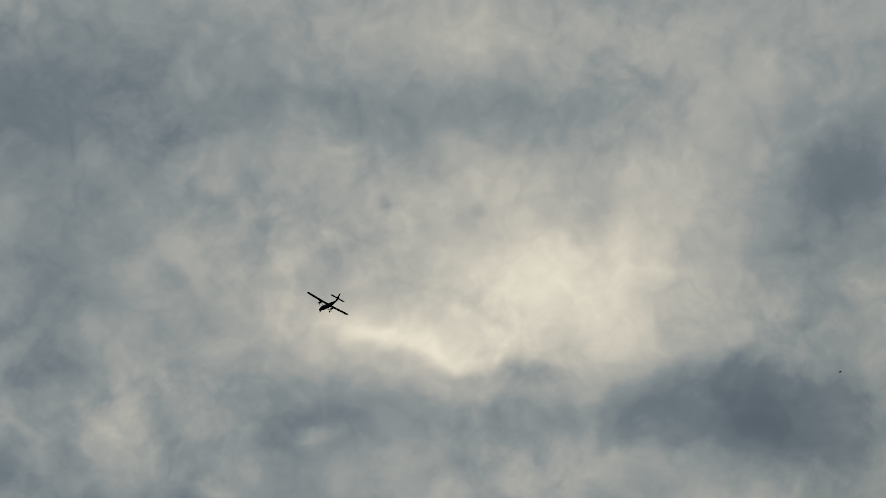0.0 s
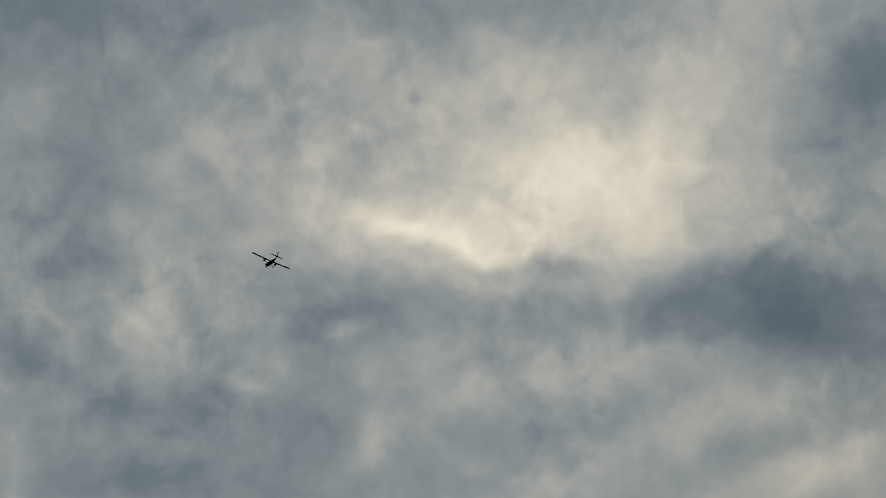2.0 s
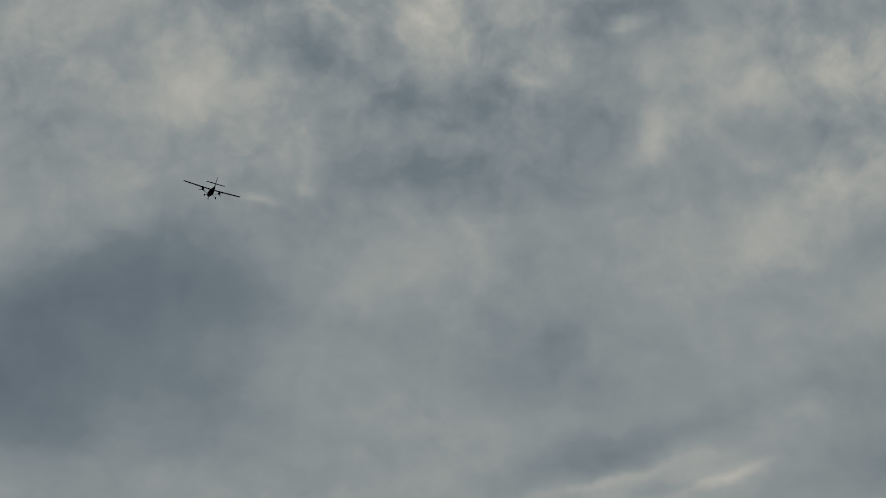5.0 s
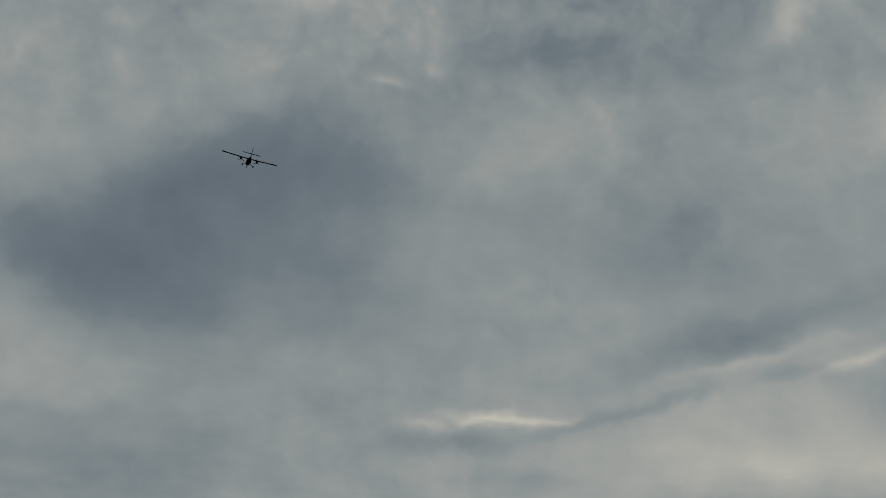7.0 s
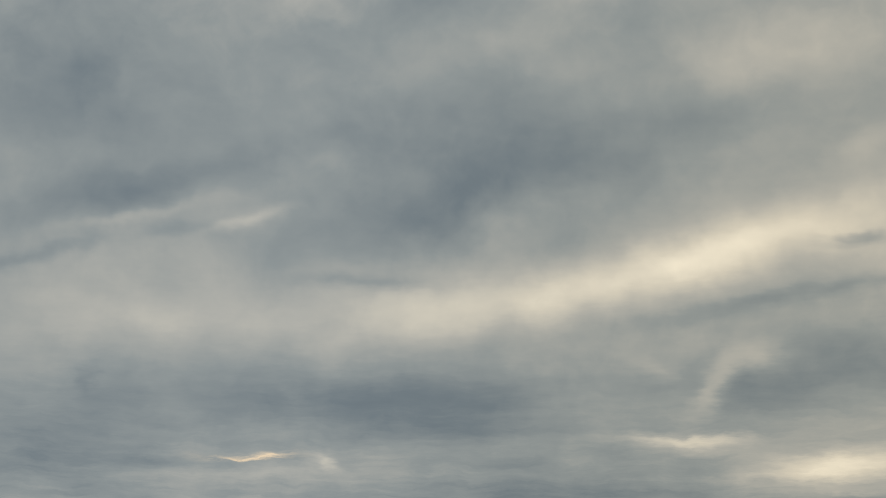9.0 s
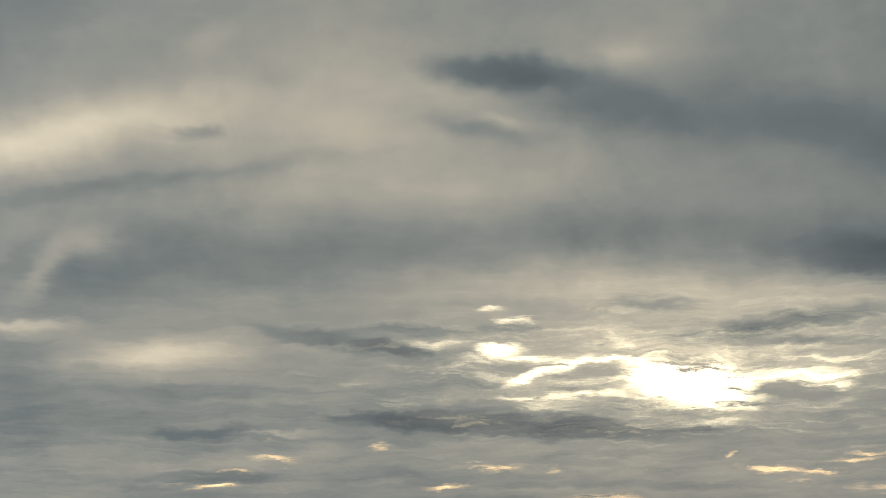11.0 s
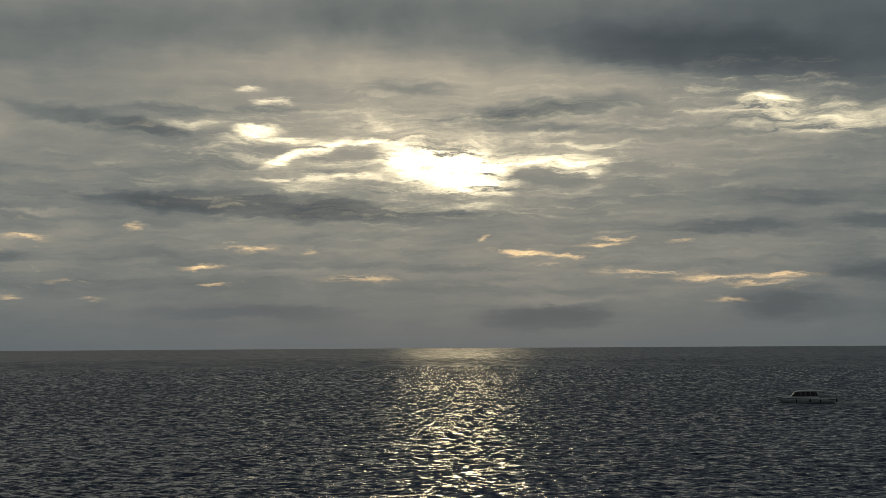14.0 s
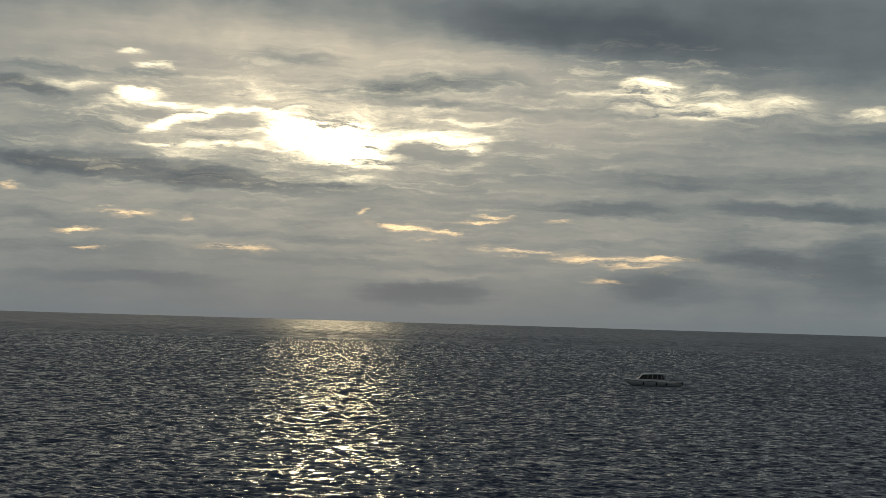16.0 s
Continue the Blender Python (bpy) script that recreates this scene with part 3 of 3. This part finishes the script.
# ---- the sea ----
def sea():
    """One sheet to the horizon: real waves where the camera looks down on it, wind ripples further out."""
    rng = np.random.default_rng(7)
    az = np.radians(np.concatenate([np.arange(-180, -20, 4.0), np.linspace(-20, 28, 900), np.arange(32, 180, 4.0)]))
    rad = np.concatenate([[2.0, 30.0, 60.0], 11.0 / np.linspace(0.135, 0.0045, 360), [2700, 3300, 4000, 4900]])
    a, r = np.meshgrid(az, rad)
    x, y = -np.sin(a) * r, np.cos(a) * r
    z = np.zeros_like(x)
    step = np.gradient(rad)[:, None]
    fine = np.clip((np.degrees(a) + 19) / 3, 0, 1) * np.clip((27 - np.degrees(a)) / 3, 0, 1) * np.clip((r - 62) / 15, 0, 1) * np.clip((2200 - r) / 700, 0, 1)
    for k in range(120):
        length = 0.7 * 30 ** (rng.random() ** 1.6)
        turn = rng.normal(0.1, 0.7)
        kx, ky = np.sin(turn) * 2 * np.pi / length, np.cos(turn) * 2 * np.pi / length
        keep = np.exp(-((1.1 * step / length) ** 2))
        phase = kx * x + ky * y + rng.random() * 6.28
        z += 0.0062 * length * min(1.0, 2.2 / length) ** 1.3 * (np.sin(phase) + 0.3 * np.cos(2 * phase)) * keep
    z *= fine
    n, w = x.shape
    verts = np.stack([x, y, z], -1).reshape(-1, 3)
    i = np.arange(n - 1)[:, None] * w + np.arange(w)[None, :]
    j = np.arange(n - 1)[:, None] * w + (np.arange(w)[None, :] + 1) % w
    quads = np.stack([i, i + w, j + w, j], -1).reshape(-1, 4)[:, ::-1]
    me = bpy.data.meshes.new("sea")
    me.from_pydata(verts.tolist(), [], quads.tolist() + [list(range(w))])
    me.polygons.foreach_set("use_smooth", [True] * len(me.polygons))
    me.materials.append(WATER)
    me.update()
    return tagged(new("water", me), "dark choppy evening sea with small wind waves", "sea", kind="structure")


water = sea()
if water.data.polygons[5].normal.z < 0:
    water.data.flip_normals()


# ---- building helpers ----
def thing(name, label, category, m=None, **more):
    ob = new(name)
    ob.empty_display_size = 0.2
    if m is not None:
        ob.matrix_basis = m
    return tagged(ob, label, category, **more)


def part(name, bm, mat, parent, label="", m=None, smooth=True):
    me = bpy.data.meshes.new(name)
    bmesh.ops.recalc_face_normals(bm, faces=bm.faces)
    bm.to_mesh(me)
    bm.free()
    me.materials.append(mat)
    me.polygons.foreach_set("use_smooth", [smooth] * len(me.polygons))
    ob = new(name, me)
    ob.parent = parent
    if m is not None:
        ob.matrix_basis = m
    return tagged(ob, label)


def loft(rings, caps=True):
    """Skin closed rings of equal count."""
    bm = bmesh.new()
    rows = [[bm.verts.new(p) for p in ring] for ring in rings]
    for a, b in zip(rows, rows[1:]):
        for k in range(len(a)):
            bm.faces.new((a[k], a[(k + 1) % len(a)], b[(k + 1) % len(b)], b[k]))
    if caps:
        bm.faces.new(rows[0][::-1])
        bm.faces.new(rows[-1])
    return bm


def oval(y, cx, cz, w, h, n=16, square=2.4):
    """A rounded-square ring across the y axis."""
    ring = []
    for k in range(n):
        a = 2 * math.pi * k / n
        c, s = math.cos(a), math.sin(a)
        ring.append((cx + w * math.copysign(abs(c) ** (2 / square), c), y, cz + h * math.copysign(abs(s) ** (2 / square), s)))
    return ring


def foil(x, y, z, chord, thick, n=14):
    """An aerofoil section in the y-z plane at x; y is the nose of the section."""
    ring = []
    for k in range(n):
        a = 2 * math.pi * k / n
        c = (1 - math.cos(a)) / 2
        up = math.copysign(1, math.sin(a)) if abs(math.sin(a)) > 1e-6 else 0
        t = thick * 2.6 * (0.2969 * math.sqrt(c) - 0.126 * c - 0.3516 * c * c + 0.2843 * c ** 3 - 0.1015 * c ** 4) / 0.5
        ring.append((x, y - chord * c, z + up * t * 0.5 + 0.02 * chord * math.sin(math.pi * c)))
    return ring


def upright(y, x, z, chord, thick, n=12):
    """The same, lying level at height z, for a fin."""
    return [(x + pz - 0.0, py, z) for (px, py, pz) in foil(0, y, 0, chord, thick, n)]


def tube(a, b, r0, r1=None, n=10):
    a, b = Vector(a), Vector(b)
    r1 = r0 if r1 is None else r1
    q = (b - a).to_track_quat("Z", "Y")
    ring = lambda c, r: [c + q @ Vector((r * math.cos(2 * math.pi * k / n), r * math.sin(2 * math.pi * k / n), 0)) for k in range(n)]
    return loft([ring(a, r0), ring(b, r1)])


def block(x0, x1, y0, y1, z0, z1, bevel=0.02):
    bm = bmesh.new()
    bmesh.ops.create_cube(bm, size=1)
    for v in bm.verts:
        v.co = Vector(((x0, x1)[v.co.x > 0], (y0, y1)[v.co.y > 0], (z0, z1)[v.co.z > 0]))
    if bevel:
        bmesh.ops.bevel(bm, geom=bm.edges[:], offset=bevel, segments=2, affect="EDGES")
    return bm


def wheel_mesh(r, w, n=18):
    """A rounded tyre about the x axis."""
    prof = ((-w / 2, r * 0.62), (-w / 2, r * 0.86), (-w * 0.3, r), (w * 0.3, r), (w / 2, r * 0.86), (w / 2, r * 0.62))
    return loft([[(x, q * math.cos(2 * math.pi * k / n), q * math.sin(2 * math.pi * k / n)) for k in range(n)] for x, q in prof])


# ---- the aircraft: a high-wing twin turboprop with fixed wheels ----
def propeller(parent, x):
    hub = part("propeller", loft([oval(3.05 - s, 0, 0, w, w, 12, 2) for s, w in ((0, 0.02), (0.12, 0.1), (0.3, 0.16), (0.5, 0.17))]), STEEL, parent, "grey spinning propeller", pose(x, 0, 0.62))
    for k in range(3):
        rings = []
        for s in (0.12, 0.4, 0.8, 1.15, 1.28):
            chord, twist = 0.22 * math.sin(math.pi * min(1, 0.25 + s / 2)), radians(55 - 32 * s)
            rings.append([(chord / 2 * cx * math.cos(twist) - 0.03 * cz * math.sin(twist), 2.72 + chord / 2 * cx * math.sin(twist) + 0.03 * cz * math.cos(twist), s) for cx, cz in ((-1, 0), (0, -1), (1, 0), (0, 1))])
        part("blade", loft(rings), RUBBER, hub, "", pose(0, 0, 0, 0, 120 * k, 0))
    return hub


def aircraft():
    ob = thing("airplane", "high-wing twin turboprop airplane with fixed landing gear, flying, coloured as a dark backlit silhouette", "airplane")
    rings = [oval(y, 0, z, w, h, 20, q) for y, z, w, h, q in (
        (6.55, -0.52, 0.06, 0.06, 2), (6.4, -0.5, 0.24, 0.22, 2), (6.0, -0.42, 0.45, 0.4, 2), (5.3, -0.3, 0.62, 0.56, 2.2), (4.6, -0.12, 0.74, 0.74, 2.4),
        (3.9, 0.0, 0.8, 0.86, 2.6), (3.0, 0.0, 0.82, 0.9, 2.8), (0.0, 0.0, 0.82, 0.9, 2.8), (-2.2, 0.02, 0.81, 0.88, 2.8), (-4.0, 0.2, 0.66, 0.72, 2.6),
        (-6.0, 0.48, 0.43, 0.5, 2.4), (-7.8, 0.72, 0.24, 0.34, 2.2), (-9.1, 0.88, 0.08, 0.2, 2))]
    part("fuselage", loft(rings), BACKLIT_DARK, ob)
    part("windscreen", loft([oval(y, 0, z, w, h, 12, 2.6) for y, z, w, h in ((5.02, 0.3, 0.5, 0.16), (4.5, 0.42, 0.66, 0.25), (4.0, 0.46, 0.75, 0.37))]), TINTED, ob, "dark cockpit glass")
    for side in (-1, 1):
        for k in range(6):
            part("cabin_window", block(side * 0.8 - 0.035, side * 0.8 + 0.035, 2.3 - k * 0.78, 2.72 - k * 0.78, 0.08, 0.5, 0.03), TINTED, ob, "", smooth=False)
        wing = part("wing", loft([foil(side * x, 1.05, z, 1.98, t) for x, z, t in ((0.0, 0.98, 0.62), (2.8, 1.0, 0.62), (6.5, 1.13, 0.62), (9.6, 1.24, 0.6), (9.9, 1.25, 0.3))]), BACKLIT_DARK, ob)
        part("flap", loft([[(side * x, -1.0, z - 0.1), (side * x, -1.0, z - 0.3), (side * x, -1.42, z - 0.36), (side * x, -1.42, z - 0.3)] for x, z in ((1.2, 0.96), (2.8, 0.98), (6.5, 1.11), (9.5, 1.21))]), BACKLIT_FLAP, wing, smooth=False)
        part("wing_strut", loft([[(side * x + 0.0, 0.35 + 0.17 * c, z + 0.045 * s) for c, s in ((1, 0), (0, 1), (-1, 0), (0, -1))] for x, z in ((0.75, -0.72), (4.35, 1.0))]), BACKLIT_DARK, ob)
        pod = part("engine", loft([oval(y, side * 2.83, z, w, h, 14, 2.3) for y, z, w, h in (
            (2.62, 0.62, 0.2, 0.2), (2.4, 0.6, 0.32, 0.34), (1.7, 0.62, 0.38, 0.42), (0.9, 0.7, 0.38, 0.42), (-0.3, 0.84, 0.3, 0.28), (-1.0, 0.92, 0.12, 0.1))]), BACKLIT_DARK, ob, "engine nacelle, coloured dark as backlit")
        part("exhaust", tube((side * 2.83 + 0.3, 2.1, 0.42), (side * 2.83 + 0.48, 1.75, 0.36), 0.1, 0.09), STEEL, pod)
        part("stabilizer", loft([foil(side * x, -7.35, 1.92, c, t) for x, c, t in ((0, 1.5, 0.42), (2.6, 1.4, 0.42), (3.08, 1.3, 0.36), (3.16, 1.1, 0.08))]), BACKLIT_DARK, ob)
        gear = part("main_gear", loft([[(side * x, -0.15 + w * c, z + 0.09 * s) for c, s in ((1, 0), (0, 1), (-1, 0), (0, -1))] for x, z, w in ((0.7, -0.72, 0.3), (1.75, -1.42, 0.16))]), BACKLIT_DARK, ob)
        part("tyre", wheel_mesh(0.42, 0.3), RUBBER, gear, "", pose(side * 1.95, -0.15, -1.5))
        part("axle", tube((side * 1.7, -0.15, -1.5), (side * 2.12, -0.15, -1.5), 0.09), STEEL, gear)
    part("tail_fin", loft([upright(y, 0, z, c, t) for y, z, c, t in ((-6.0, 0.75, 3.1, 0.28), (-6.9, 1.6, 2.2, 0.28), (-7.5, 3.1, 1.75, 0.27), (-7.85, 3.95, 1.45, 0.22), (-7.95, 4.08, 1.2, 0.06))]), BACKLIT_DARK, ob)
    nose = part("nose_gear", tube((0, 4.75, -0.7), (0, 4.85, -1.45), 0.08), STEEL, ob)
    part("tyre", wheel_mesh(0.34, 0.24), RUBBER, nose, "", pose(0, 4.88, -1.58))
    part("antenna", tube((0, 1.8, 0.88), (0, 1.6, 1.4), 0.03, 0.015), STEEL, ob)
    return ob, [propeller(ob, -2.83), propeller(ob, 2.83)]


airplane, propellers = aircraft()


# ---- the motor boat ----
def motor_boat():
    ob = thing("motor_boat", "white cabin motor boat with dark windows, under way on the sea", "boat")
    rings = []
    for y, w, keel, deck in ((5.6, 0.06, 0.98, 1.24), (5.0, 0.5, 0.55, 1.16), (4.0, 1.05, 0.0, 1.06), (2.5, 1.5, -0.4, 0.98), (0.0, 1.7, -0.55, 0.92), (-3.0, 1.7, -0.5, 0.86), (-4.9, 1.62, -0.45, 0.8)):
        half = [(0.0, keel), (0.55 * w, keel + 0.22 * (deck - keel)), (0.9 * w, keel + 0.5 * (deck - keel)), (w, deck - 0.12), (w * 0.98, deck)]
        ring = [(x, y, z) for x, z in half] + [(-x, y, z) for x, z in half[::-1][:-1]]
        rings.append(ring)
    hull = part("hull", loft(rings), GELCOAT, ob, "white hull")
    for side in (-1, 1):
        band = []
        for y, w, keel, deck in ((5.3, 0.28, 0.76, 1.2), (5.0, 0.5, 0.55, 1.16), (4.0, 1.05, 0.0, 1.06), (2.5, 1.5, -0.4, 0.98), (0.0, 1.7, -0.55, 0.92), (-3.0, 1.7, -0.5, 0.86), (-4.88, 1.62, -0.45, 0.8)):
            low, top = (0.8 * w, keel + 0.54 * (deck - keel)), (0.94 * w, keel + 0.66 * (deck - keel))
            band.append([(side * (x + out), y, z) for (x, z), out in ((low, -0.05), (low, 0.025), (top, 0.025), (top, -0.05))])
        part("boot_stripe", loft(band), NAVY, hull, "dark band along the waterline", smooth=False)
        part("rub_rail", loft([[(side * (w + 0.03 * c), y, d - 0.1 + 0.05 * s) for c, s in ((1, 0), (0, 1), (-1, 0), (0, -1))] for y, w, d in ((5.58, 0.08, 1.22), (5.0, 0.51, 1.16), (4.0, 1.06, 1.06), (2.5, 1.51, 0.98), (0, 1.71, 0.92), (-4.9, 1.63, 0.8))]), NAVY, hull)
        for y in (2.0, -0.4, -2.2):
            fender = part("fender", loft([[(side * 1.82 + r * math.cos(k * 0.785), y + r * math.sin(k * 0.785), z) for k in range(8)] for z, r in ((0.16, 0.04), (0.24, 0.13), (0.66, 0.13), (0.74, 0.04))]), RUBBER, ob, "dark hanging fender")
            part("rope", tube((side * 1.82, y, 0.72), (side * 1.66, y, 0.92), 0.02), RUBBER, fender)
    part("deck", block(-1.45, 1.45, -4.85, 2.4, 0.72, 0.84, 0.03), TEAK, ob, smooth=False)
    part("foredeck", loft([[(-w, y, d), (w, y, d), (w * 0.8, y, d + 0.12), (-w * 0.8, y, d + 0.12)] for y, w, d in ((2.4, 1.4, 0.96), (4.0, 0.95, 1.04), (5.2, 0.35, 1.17))]), GELCOAT, ob)
    part("cabin", loft([[(-w, y, 0.86), (w, y, 0.86), (w, y, 1.24), (-w, y, 1.24)] for y, w in ((3.2, 0.95), (2.4, 1.3), (-2.0, 1.36))]), GELCOAT, ob, smooth=False)
    glass = part("cabin_glass", loft([[(-w, a, 1.24), (w, a, 1.24), (w * 0.9, b, 2.12), (-w * 0.9, b, 2.12)] for a, b, w in ((2.9, 2.0, 1.05), (2.1, 1.5, 1.24), (-1.9, -1.6, 1.32))]), TINTED, ob, "dark tinted cabin windows", smooth=False)
    for side in (-1, 1):
        for y in (1.2, 0.3, -0.6, -1.4):
            part("window_post", tube((side * 1.3, y, 1.24), (side * 1.2, y * 0.93, 2.12), 0.03), GELCOAT, glass)
        part("canopy_post", tube((side * 1.25, -3.0, 0.84), (side * 1.2, -2.9, 2.1), 0.035), STEEL, ob)
        part("grab_rail", tube((side * 1.5, -2.4, 1.28), (side * 1.5, -4.75, 1.2), 0.03), STEEL, ob)
        for y in (-2.4, -3.6, -4.75):
            part("stanchion", tube((side * 1.5, y, 0.8), (side * 1.5, y, 1.24), 0.025), STEEL, ob)
    part("roof", loft([[(-w, y, z), (w, y, z), (w * 0.97, y, z + d * 0.6), (w * 0.7, y, z + d), (-w * 0.7, y, z + d), (-w * 0.97, y, z + d * 0.6)] for y, w, z, d in ((2.35, 0.8, 2.0, 0.05), (1.7, 1.15, 2.06, 0.2), (0.5, 1.32, 2.1, 0.3), (-1.2, 1.38, 2.12, 0.3), (-2.6, 1.36, 2.1, 0.24), (-3.7, 1.3, 2.06, 0.1))]), CANVAS, ob, "pale overhanging roof")
    part("mast", tube((0, -1.6, 2.38), (0, -1.75, 3.0), 0.035, 0.02), STEEL, ob)
    part("radar", loft([[(0.28 * math.cos(k * 0.628), -0.6 + 0.28 * math.sin(k * 0.628), z) for k in range(10)] for z in (2.41, 2.56)]), GELCOAT, ob)
    part("transom", block(-1.5, 1.5, -4.98, -4.86, 0.0, 0.86, 0.03), GELCOAT, ob, smooth=False)
    part("outboard", loft([oval(y, 0, 0.55, w, h, 10, 2.6) for y, w, h in ((-4.98, 0.2, 0.3), (-5.2, 0.24, 0.34), (-5.45, 0.18, 0.28))]), RUBBER, ob, "dark outboard engine")
    rng = random.Random(4)
    bm = bmesh.new()
    for k in range(150):
        s = rng.random() ** 1.4
        x, y, r = rng.uniform(-1, 1) * (1.3 + 1.6 * s), -5.2 - 11 * s, rng.uniform(0.12, 0.45)
        ring = [bm.verts.new((x + r * 1.6 * math.cos(a * 1.047), y + 1.2 * r * math.sin(a * 1.047), 0.0)) for a in range(6)]
        top = bm.verts.new((x, y, 0.12 + 0.25 * rng.random() * (1 - s)))
        for a in range(6):
            bm.faces.new((ring[a], ring[(a + 1) % 6], top))
    part("wake", bm, FOAM, ob, "broken white wake")
    return ob


boat = motor_boat()


# ---- the bird ----
def small_bird():
    ob = thing("bird", "small dark bird in flight under grey clouds", "bird")
    body = part("body", loft([oval(y, 0, z, w, h, 10, 2) for y, z, w, h in ((0.16, 0.02, 0.008, 0.008), (0.13, 0.02, 0.03, 0.03), (0.08, 0.01, 0.035, 0.035), (0.0, 0, 0.045, 0.045), (-0.09, 0, 0.025, 0.022), (-0.13, 0, 0.012, 0.01))]), FEATHER, ob)
    part("beak", tube((0, 0.155, 0.02), (0, 0.185, 0.015), 0.008, 0.002, 6), BEAK, body)
    part("tail", loft([[(-w, y, 0.004), (w, y, 0.004), (w, y, -0.004), (-w, y, -0.004)] for y, w in ((-0.11, 0.012), (-0.2, 0.04), (-0.215, 0.03))]), FEATHER, ob)
    wings = []
    for side in (-1, 1):
        rings = [[(side * x, y0, z), (side * x, (y0 + y1) / 2, z + 0.008), (side * x, y1, z), (side * x, (y0 + y1) / 2, z - 0.004)] for x, y0, y1, z in ((0.0, 0.06, -0.06, 0), (0.1, 0.075, -0.06, 0.01), (0.2, 0.04, -0.06, 0.008), (0.27, -0.03, -0.08, 0))]
        wings.append(part("wing", loft(rings), FEATHER, ob, "", pose(side * 0.03, 0.02, 0.02)))
    return ob, wings


bird, bird_wings = small_bird()


# ---- what moves ----
def motions():
    walk(airplane, [
        (0, pose(-396.8, 406.3, 405.4, 21.3, 12.7, 79.0)),
        (0.5, pose(-427.5, 420.3, 420.0, 21.6, 12.8, 76.9)),
        (1, pose(-457.6, 435.6, 433.6, 21.9, 12.9, 74.7)),
        (1.5, pose(-487.9, 451.0, 446.7, 22.2, 13.0, 72.6)),
        (2, pose(-509.6, 461.3, 452.9, 21.4, 12.6, 71.7)),
        (2.5, pose(-532.5, 469.5, 459.6, 20.7, 12.3, 70.8)),
        (3, pose(-527.1, 427.5, 419.7, 20.0, 12.0, 69.9)),
        (3.5, pose(-490.0, 361.3, 356.5, 18.9, 10.8, 69.9)),
        (4, pose(-471.7, 314.9, 318.1, 17.9, 9.7, 70.0)),
        (4.5, pose(-457.6, 278.6, 277.9, 16.8, 8.5, 70.0)),
        (4.7, pose(-456.9, 265.3, 262.2, 16.7, 8.5, 70.0)),
        (6.8, pose(-492.7, 247.5, 229.1, 15.5, 8.6, 69.6)),
        (7, pose(-495.6, 245.8, 226.6, 15.4, 8.6, 69.5)),
        (7.5, pose(-514.6, 245.6, 225.3, 15.8, 8.4, 68.5)),
        (8, pose(-529.4, 253.3, 224.4, 16.3, 8.2, 67.5)),
        (8.3, pose(-539.6, 255.5, 223.8, 16.3, 8.2, 67.5)),
        (9, pose(-563.3, 260.7, 222.3, 16.3, 8.2, 67.5)),
        (12, pose(-664.8, 283.2, 215.8, 16.3, 8.2, 67.5)),
        (16, pose(-800.1, 313.1, 207.1, 16.3, 8.2, 67.5)),
    ])
    for side, prop in zip((-1, 1), propellers):
        walk(prop, [(k * 0.1, pose(side * 2.83, 0, 0.62, 0, 77 * k, 0)) for k in range(161)])
    walk(boat, [(0, pose(71.0, 312, -0.05, 0, 0, 88)), (13.5, pose(43.9, 312, -0.03, 0.5, 1, 88)), (14.5, pose(41.9, 312.3, -0.05, -0.5, 0, 88)), (16, pose(38.9, 312.6, -0.03, 0.4, 1, 88))])
    walk(bird, [(0, pose(-59.41, 129.67, 93.95, 0, 10, -70)), (0.1, pose(-55.35, 130.93, 94.77, 0, 20, -70)), (1.0, pose(-18.77, 142.30, 102.18, 0, 10, -75)), (16, pose(560, 420, 140, 0, 0, -80))])
    for side, wing in zip((-1, 1), bird_wings):
        walk(wing, [(k * 0.1, pose(side * 0.03, 0.02, 0.02, 0, -side * (10 + 32 * math.sin(k * 1.9)), 0)) for k in range(161)])
    walk(water, [(0, pose(0, 0, 0)), (16, pose(3.0, -20.0, 0))])


motions()
